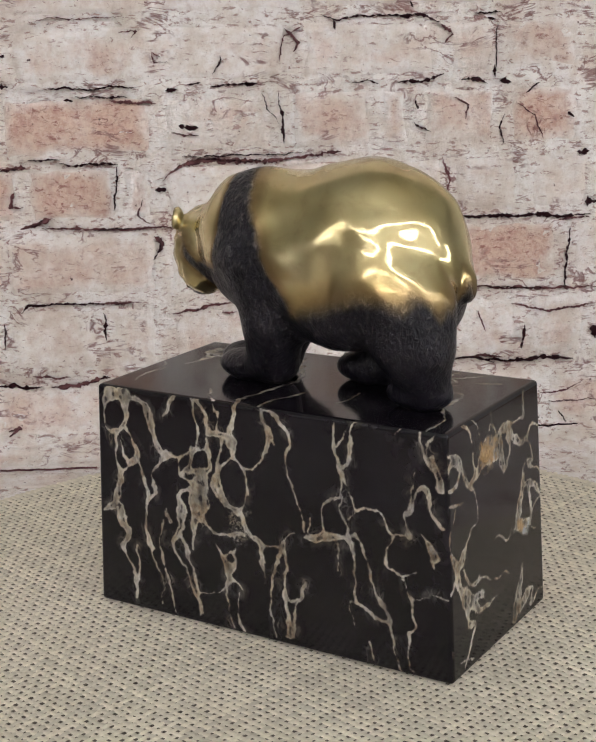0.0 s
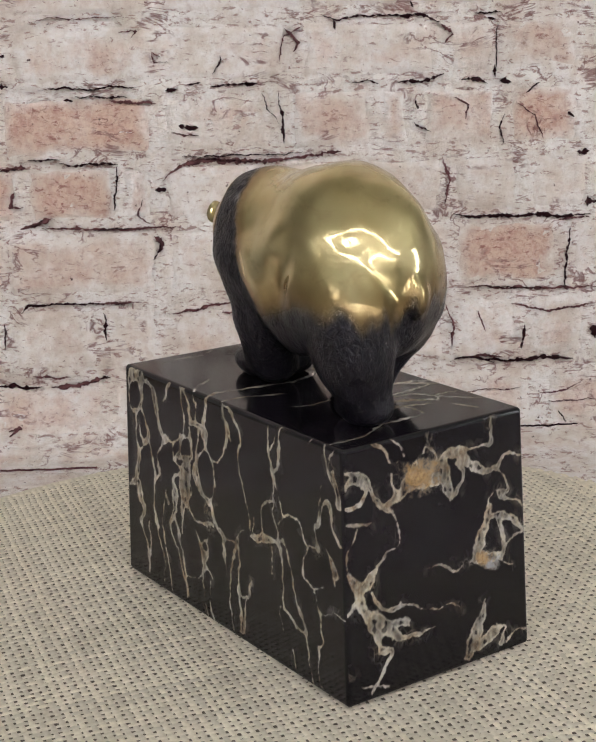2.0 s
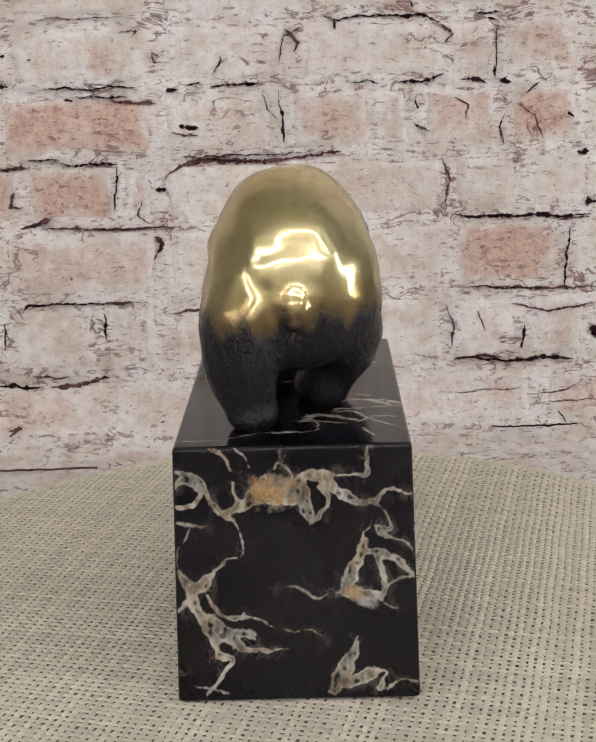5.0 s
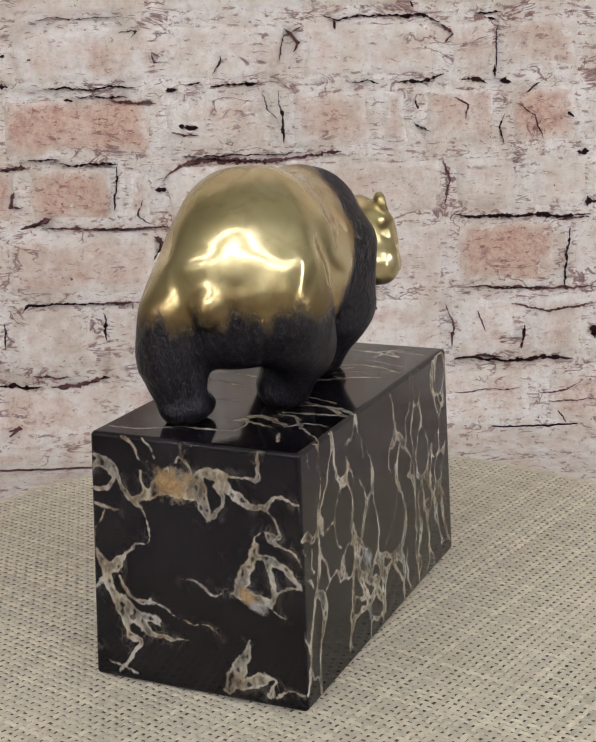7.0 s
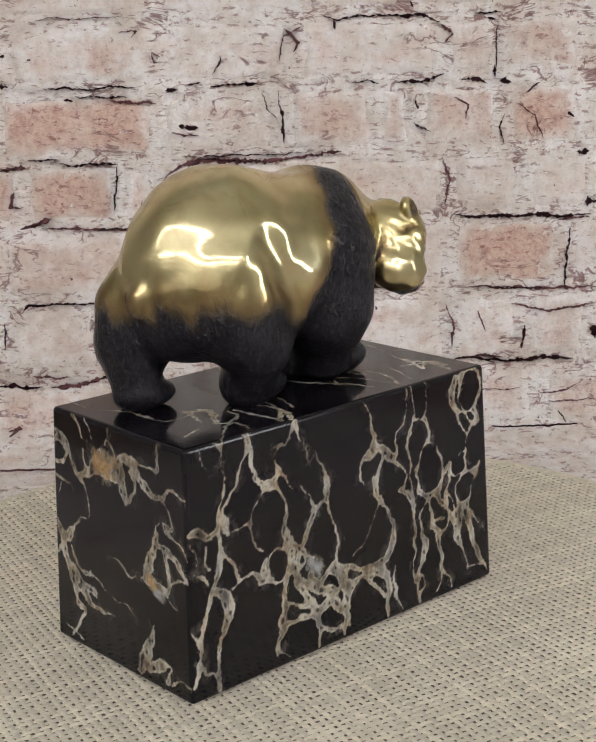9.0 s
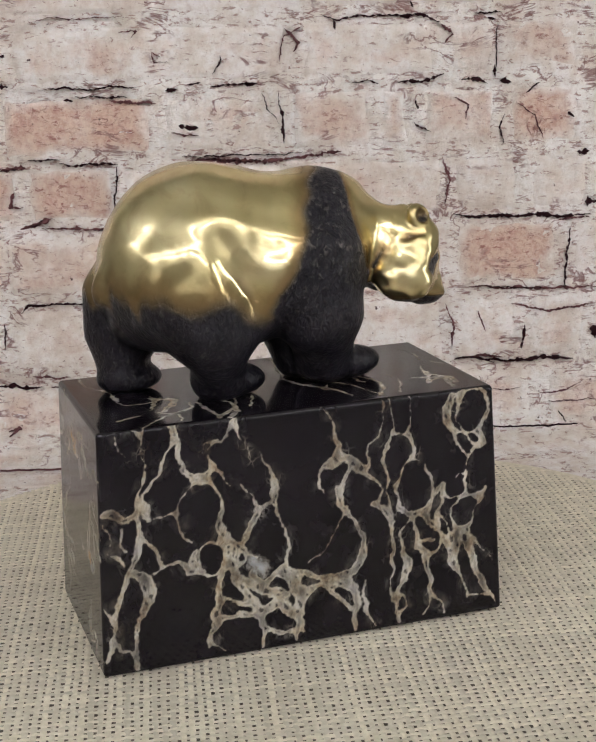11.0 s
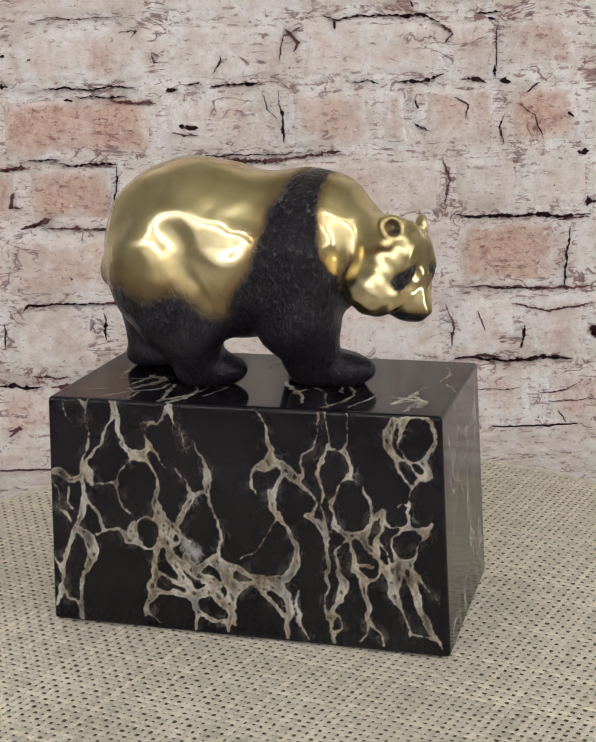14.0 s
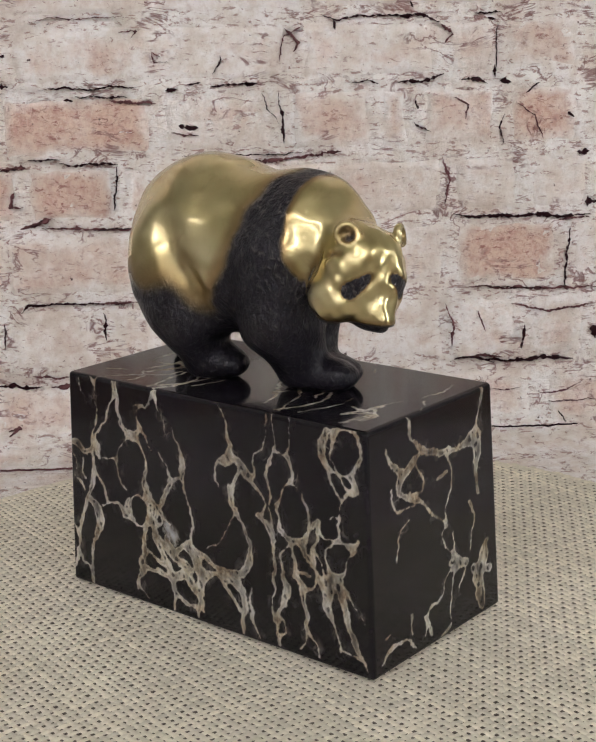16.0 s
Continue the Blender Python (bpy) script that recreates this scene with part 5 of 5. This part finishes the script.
lay_course(backdrop, 0.1162, 0.1560, ((-0.2483, 0.70), (-0.1616, 0.25), (-0.1036, 0.08), (-0.0775, 0.60), (-0.0019, 0.95), (0.0986, 0.90), (0.1474, 0.95), (0.1877, 0.95), (0.2785, 0.50)))
lay_course(backdrop, 0.0695, 0.1162, ((-0.2676, 0.60), (-0.1797, 0.80), (-0.0798, 0.55), (0.0085, 0.90), (0.1015, 0.80), (0.1740, 0.20), (0.2630, 0.80), (0.3224, 0.80)))
lay_course(backdrop, 0.0222, 0.0695, ((-0.2669, 0.80), (-0.1808, 0.80), (-0.1167, 0.90), (-0.0795, 0.80), (0.0101, 0.90), (0.1014, 0.80), (0.1464, 0.75), (0.1900, 0.80), (0.2652, 0.70)))
lay_course(backdrop, -0.0215, 0.0222, ((-0.2768, 0.70), (-0.1926, 0.80), (-0.1174, 0.55), (-0.0302, 0.80), (0.0629, 0.70), (0.1559, 0.85), (0.2338, 0.70)))
lay_course(backdrop, -0.0570, -0.0215, ((-0.2613, 0.90), (-0.1572, 0.85), (-0.0656, 0.80), (0.0281, 0.90), (0.1118, 0.85), (0.1939, 0.90), (0.2635, 0.90)))
lay_course(backdrop, -0.0920, -0.0570, ((-0.2378, 1.00), (-0.1210, 1.00), (-0.0070, 1.00), (0.0766, 1.00), (0.1587, 1.00), (0.2394, 1.00)))
lay_course(backdrop, 0.2820, 0.3245, even_ends(0))
lay_course(backdrop, 0.3245, 0.3670, even_ends(1))
lay_course(backdrop, 0.3670, 0.4095, even_ends(2))
lay_course(backdrop, 0.4095, 0.4520, even_ends(3))
lay_course(backdrop, 0.4520, 0.4945, even_ends(4))
lay_course(backdrop, 0.4945, 0.5370, even_ends(5))
lay_course(backdrop, 0.5370, 0.5795, even_ends(6))
lay_course(backdrop, 0.5795, 0.6220, even_ends(7))
lay_course(backdrop, 0.6220, 0.6645, even_ends(8))
lay_course(backdrop, 0.6645, 0.7070, even_ends(9))
lay_course(backdrop, 0.7070, 0.7495, even_ends(10))
lay_course(backdrop, 0.7495, 0.7920, even_ends(11))

build_crack(backdrop, [(-0.1507, 0.2395), (-0.1392, 0.2419), (-0.1111, 0.2411), (-0.0914, 0.2419)], 0.00030, MAROON, 0)
build_crack(backdrop, [(-0.1452, 0.2001), (-0.1338, 0.2009), (-0.1139, 0.1992), (-0.1053, 0.2009), (-0.0882, 0.1992)], 0.00061, CRACK, 1)
build_crack(backdrop, [(-0.1256, 0.1959), (-0.1085, 0.1945), (-0.0942, 0.1949)], 0.00061, CRACK, 2)
build_crack(backdrop, [(-0.1058, 0.1928), (-0.0887, 0.1908), (-0.0773, 0.1902)], 0.00091, MAROON, 3)
build_crack(backdrop, [(-0.0712, 0.1973), (-0.0640, 0.1982)], 0.00091, CRACK, 4)
build_crack(backdrop, [(-0.0582, 0.2009), (-0.0496, 0.2012)], 0.00046, CRACK, 5)
build_crack(backdrop, [(-0.0440, 0.1993), (-0.0340, 0.2001), (-0.0154, 0.2001)], 0.00076, CRACK, 6)
build_crack(backdrop, [(-0.0240, 0.1998), (-0.0169, 0.2002)], 0.00137, CRACK, 7)
build_crack(backdrop, [(-0.1706, 0.2031), (-0.1655, 0.2029)], 0.00182, CRACK, 8)
build_crack(backdrop, [(-0.1691, 0.2208), (-0.1664, 0.2202)], 0.00152, CRACK, 9)
build_crack(backdrop, [(-0.1748, 0.1533), (-0.1661, 0.1539), (-0.1588, 0.1545)], 0.00122, MAROON, 10)
build_crack(backdrop, [(-0.1749, 0.1522), (-0.1632, 0.1535)], 0.00061, CRACK, 11)
build_crack(backdrop, [(-0.1571, 0.1579), (-0.1369, 0.1579)], 0.00046, CRACK, 12)
build_crack(backdrop, [(-0.1385, 0.1551), (-0.1256, 0.1541), (-0.1169, 0.1550), (-0.1024, 0.1548)], 0.00076, CRACK, 13)
build_crack(backdrop, [(-0.0808, 0.1383), (-0.0738, 0.1381)], 0.00137, CRACK, 14)
build_crack(backdrop, [(-0.0755, 0.1439), (-0.0650, 0.1523), (-0.0503, 0.1553), (-0.0388, 0.1543), (-0.0012, 0.1538), (0.0104, 0.1546)], 0.00137, MAROON, 15)
build_crack(backdrop, [(-0.0503, 0.1553), (-0.0128, 0.1535)], 0.00061, CRACK, 16)
build_crack(backdrop, [(-0.0632, 0.1580), (-0.0300, 0.1575), (-0.0011, 0.1575), (0.0105, 0.1586)], 0.00046, CRACK, 17)
build_crack(backdrop, [(-0.1647, 0.1160), (-0.1542, 0.1195), (-0.1447, 0.1222)], 0.00137, MAROON, 18)
build_crack(backdrop, [(-0.1602, 0.1179), (-0.1482, 0.1217)], 0.00061, CRACK, 19)
build_crack(backdrop, [(-0.1516, 0.1165), (-0.1195, 0.1149), (-0.0961, 0.1145), (-0.0692, 0.1157)], 0.00076, MAROON, 20)
build_crack(backdrop, [(-0.1195, 0.1152), (-0.0961, 0.1145)], 0.00046, CRACK, 21)
build_crack(backdrop, [(-0.1689, 0.0639), (-0.1641, 0.0683), (-0.1552, 0.0689)], 0.00091, CRACK, 22)
build_crack(backdrop, [(-0.1641, 0.0683), (-0.1374, 0.0683), (-0.1167, 0.0683)], 0.00061, CRACK, 23)
build_crack(backdrop, [(-0.1226, 0.0681), (-0.0929, 0.0684)], 0.00076, MAROON, 24)
build_crack(backdrop, [(-0.1862, 0.0159), (-0.1771, 0.0165), (-0.1712, 0.0148), (-0.1592, 0.0150)], 0.00122, CRACK, 25)
build_crack(backdrop, [(-0.1647, 0.0223), (-0.1408, 0.0206)], 0.00061, MAROON, 26)
build_crack(backdrop, [(-0.1532, 0.0148), (-0.1381, 0.0153), (-0.1198, 0.0193), (-0.1155, 0.0207)], 0.00122, MAROON, 27)
build_crack(backdrop, [(-0.1501, 0.0150), (-0.1381, 0.0159)], 0.00061, CRACK, 28)
build_crack(backdrop, [(-0.1289, 0.0180), (-0.1168, 0.0201)], 0.00061, CRACK, 29)
build_crack(backdrop, [(-0.1031, 0.1534), (-0.1048, 0.1390), (-0.1065, 0.1260)], 0.00061, CRACK, 30)
build_crack(backdrop, [(-0.0028, 0.1944), (-0.0024, 0.1902), (-0.0009, 0.1817), (-0.0009, 0.1641)], 0.00076, CRACK, 31)
build_crack(backdrop, [(-0.0375, 0.2178), (-0.0386, 0.2123), (-0.0423, 0.2060)], 0.00046, CRACK, 32)
build_crack(backdrop, [(-0.0128, 0.1947), (-0.0103, 0.1848), (-0.0034, 0.1761)], 0.00030, CRACK, 33)
build_crack(backdrop, [(-0.1165, 0.0622), (-0.1159, 0.0530), (-0.1170, 0.0445)], 0.00076, CRACK, 34)
build_crack(backdrop, [(-0.1799, 0.0566), (-0.1794, 0.0474), (-0.1806, 0.0404)], 0.00061, CRACK, 35)
build_crack(backdrop, [(-0.0784, 0.1066), (-0.0787, 0.1015), (-0.0841, 0.0949)], 0.00076, CRACK, 36)
build_crack(backdrop, [(-0.0833, 0.1091), (-0.0776, 0.1059), (-0.0799, 0.1001)], 0.00152, MAROON, 37)
build_crack(backdrop, [(0.0227, 0.2394), (0.0325, 0.2364), (0.0466, 0.2381), (0.0692, 0.2380)], 0.00061, CRACK, 38)
build_crack(backdrop, [(0.0636, 0.2382), (0.0833, 0.2368), (0.0946, 0.2332)], 0.00091, CRACK, 39)
build_crack(backdrop, [(0.0310, 0.2359), (0.0318, 0.2303)], 0.00076, CRACK, 40)
build_crack(backdrop, [(0.0777, 0.2459), (0.0783, 0.2418)], 0.00061, CRACK, 41)
build_crack(backdrop, [(0.1144, 0.2372), (0.1313, 0.2376)], 0.00061, CRACK, 42)
build_crack(backdrop, [(0.1229, 0.2351), (0.1280, 0.2341)], 0.00076, CRACK, 43)
build_crack(backdrop, [(0.0402, 0.1988), (0.0516, 0.2004), (0.0573, 0.1974)], 0.00061, CRACK, 44)
build_crack(backdrop, [(0.0688, 0.1993), (0.0831, 0.1983), (0.0916, 0.2014), (0.0968, 0.2027)], 0.00091, CRACK, 45)
build_crack(backdrop, [(0.1059, 0.1991), (0.1174, 0.1984), (0.1231, 0.1963)], 0.00091, CRACK, 46)
build_crack(backdrop, [(0.1286, 0.2308), (0.1281, 0.2143), (0.1279, 0.2059)], 0.00030, CRACK, 47)
build_crack(backdrop, [(0.1276, 0.2073), (0.1282, 0.1998)], 0.00091, CRACK, 48)
build_crack(backdrop, [(0.1302, 0.1975), (0.1374, 0.1967)], 0.00122, CRACK, 49)
build_crack(backdrop, [(0.1461, 0.1900), (0.1546, 0.1962)], 0.00046, CRACK, 50)
build_crack(backdrop, [(0.0801, 0.1878), (0.0806, 0.1821)], 0.00076, CRACK, 51)
build_crack(backdrop, [(0.0777, 0.1751), (0.0886, 0.1685)], 0.00046, CRACK, 52)
build_crack(backdrop, [(0.1333, 0.1777), (0.1304, 0.1707), (0.1334, 0.1600)], 0.00061, CRACK, 53)
build_crack(backdrop, [(0.1721, 0.1779), (0.1756, 0.1744)], 0.00091, CRACK, 54)
build_crack(backdrop, [(0.1778, 0.1541), (0.1856, 0.1538)], 0.00122, CRACK, 55)
build_crack(backdrop, [(0.1024, 0.1180), (0.1103, 0.1163), (0.1382, 0.1152), (0.1499, 0.1160), (0.1792, 0.1139), (0.1874, 0.1154)], 0.00122, CRACK, 56)
build_crack(backdrop, [(0.1675, 0.1125), (0.1866, 0.1131)], 0.00091, MAROON, 57)
build_crack(backdrop, [(0.1834, 0.1229), (0.1908, 0.1227)], 0.00274, CRACK, 58)
build_crack(backdrop, [(0.1750, 0.1070), (0.1738, 0.0922), (0.1719, 0.0712)], 0.00076, CRACK, 59)
build_crack(backdrop, [(0.0046, 0.1553), (0.0278, 0.1575), (0.0342, 0.1579)], 0.00106, MAROON, 60)
build_crack(backdrop, [(0.1119, 0.0722), (0.1267, 0.0712), (0.1713, 0.0691), (0.1921, 0.0694)], 0.00076, MAROON, 61)
build_crack(backdrop, [(0.1237, 0.0709), (0.1624, 0.0694)], 0.00046, CRACK, 62)
build_crack(backdrop, [(0.1478, 0.0462), (0.1456, 0.0309)], 0.00091, CRACK, 63)
build_crack(backdrop, [(0.1179, 0.0563), (0.1224, 0.0424)], 0.00046, MAROON, 64)
build_crack(backdrop, [(0.1912, 0.0448), (0.1917, 0.0365)], 0.00198, CRACK, 65)
build_crack(backdrop, [(0.1029, 0.0254), (0.1150, 0.0266), (0.1285, 0.0231)], 0.00076, CRACK, 66)
build_crack(backdrop, [(0.1240, 0.0238), (0.1451, 0.0238), (0.1691, 0.0249), (0.1782, 0.0230)], 0.00106, CRACK, 67)
build_crack(backdrop, [(0.1150, 0.0278), (0.1330, 0.0260)], 0.00091, MAROON, 68)
build_crack(backdrop, [(0.1244, -0.0222), (0.1541, -0.0227), (0.1781, -0.0221)], 0.00030, CRACK, 69)
build_crack(backdrop, [(0.1676, -0.0115), (0.1716, -0.0196)], 0.00030, CRACK, 70)
build_crack(backdrop, [(-0.0643, 0.1765), (-0.0523, 0.1753)], 0.00137, CRACK, 71)
build_crack(backdrop, [(-0.0691, 0.1724), (-0.0525, 0.1702)], 0.00046, MAROON, 72)
build_crack(backdrop, [(-0.1328, 0.1941), (-0.1272, 0.1931)], 0.00076, CRACK, 73)
build_crack(backdrop, [(-0.0741, 0.0602), (-0.0546, 0.0633), (-0.0366, 0.0672)], 0.00091, MAROON, 74)
build_crack(backdrop, [(-0.0429, 0.0599), (-0.0339, 0.0611)], 0.00076, MAROON, 75)
build_crack(backdrop, [(0.0946, 0.2318), (0.1017, 0.2261), (0.0974, 0.2207)], 0.00106, MAROON, 76)
build_crack(backdrop, [(0.0958, 0.1531), (0.1001, 0.1385), (0.0972, 0.1241)], 0.00076, MAROON, 77)
build_crack(backdrop, [(0.0013, 0.2318), (0.0109, 0.2233), (0.0065, 0.2179)], 0.00091, MAROON, 78)
build_crack(backdrop, [(0.0970, 0.0615), (0.1029, 0.0461), (0.1014, 0.0338)], 0.00076, MAROON, 79)
build_crack(backdrop, [(0.1387, 0.0602), (0.1626, 0.0549), (0.1894, 0.0586)], 0.00061, MAROON, 80)
build_crack(backdrop, [(-0.1790, -0.0581), (-0.1474, -0.0585), (-0.1203, -0.0576)], 0.00030, MAROON, 81)
build_crack(backdrop, [(0.0126, 0.2328), (0.0011, 0.2277), (-0.0022, 0.2126)], 0.00046, MAROON, 83)
build_crack(backdrop, [(0.1031, 0.1885), (0.1117, 0.1840), (0.1102, 0.1755)], 0.00061, MAROON, 84)
build_crack(backdrop, [(0.1404, 0.1845), (0.1520, 0.1771), (0.1579, 0.1627)], 0.00046, MAROON, 85)
build_crack(backdrop, [(-0.0892, 0.1327), (-0.0927, 0.1226), (-0.0842, 0.1179)], 0.00046, MAROON, 86)
build_crack(backdrop, [(-0.1672, 0.1395), (-0.1710, 0.1294), (-0.1621, 0.1306)], 0.00091, MAROON, 87)
build_crack(backdrop, [(-0.0730, 0.2174), (-0.0785, 0.2204), (-0.0774, 0.2148), (-0.0689, 0.2145)], 0.00046, MAROON, 88)
build_crack(backdrop, [(-0.0976, 0.2320), (-0.0863, 0.2330), (-0.0907, 0.2296)], 0.00046, MAROON, 89)
build_crack(backdrop, [(-0.1799, -0.0144), (-0.1726, -0.0113), (-0.1796, -0.0179)], 0.00076, MAROON, 90)
build_crack(backdrop, [(0.1567, 0.0015), (0.1748, 0.0024), (0.1842, 0.0097)], 0.00046, MAROON, 91)
build_crack(backdrop, [(0.1622, -0.0049), (0.1894, -0.0042)], 0.00030, MAROON, 92)
build_crack(backdrop, [(0.1025, 0.0032), (0.1448, 0.0049)], 0.00030, MAROON, 93)


def motions():
    """Turntable, cover and bookend turn together at one steady rate."""
    def rows(dx, dy):
        out = []
        for k in range(33):
            a = TURN_START + TURN_RATE * k * 0.5
            c, s = math.cos(radians(a)), math.sin(radians(a))
            out.append((k * 0.5, pose(c * dx - s * dy, s * dx + c * dy, TURN_Z, 0, 0, a)))
        return out
    walk(turntable, rows(0, 0))
    walk(cloth, rows(0, 0))
    walk(bookend, rows(BLOCK["ox"], BLOCK["oy"]))


motions()
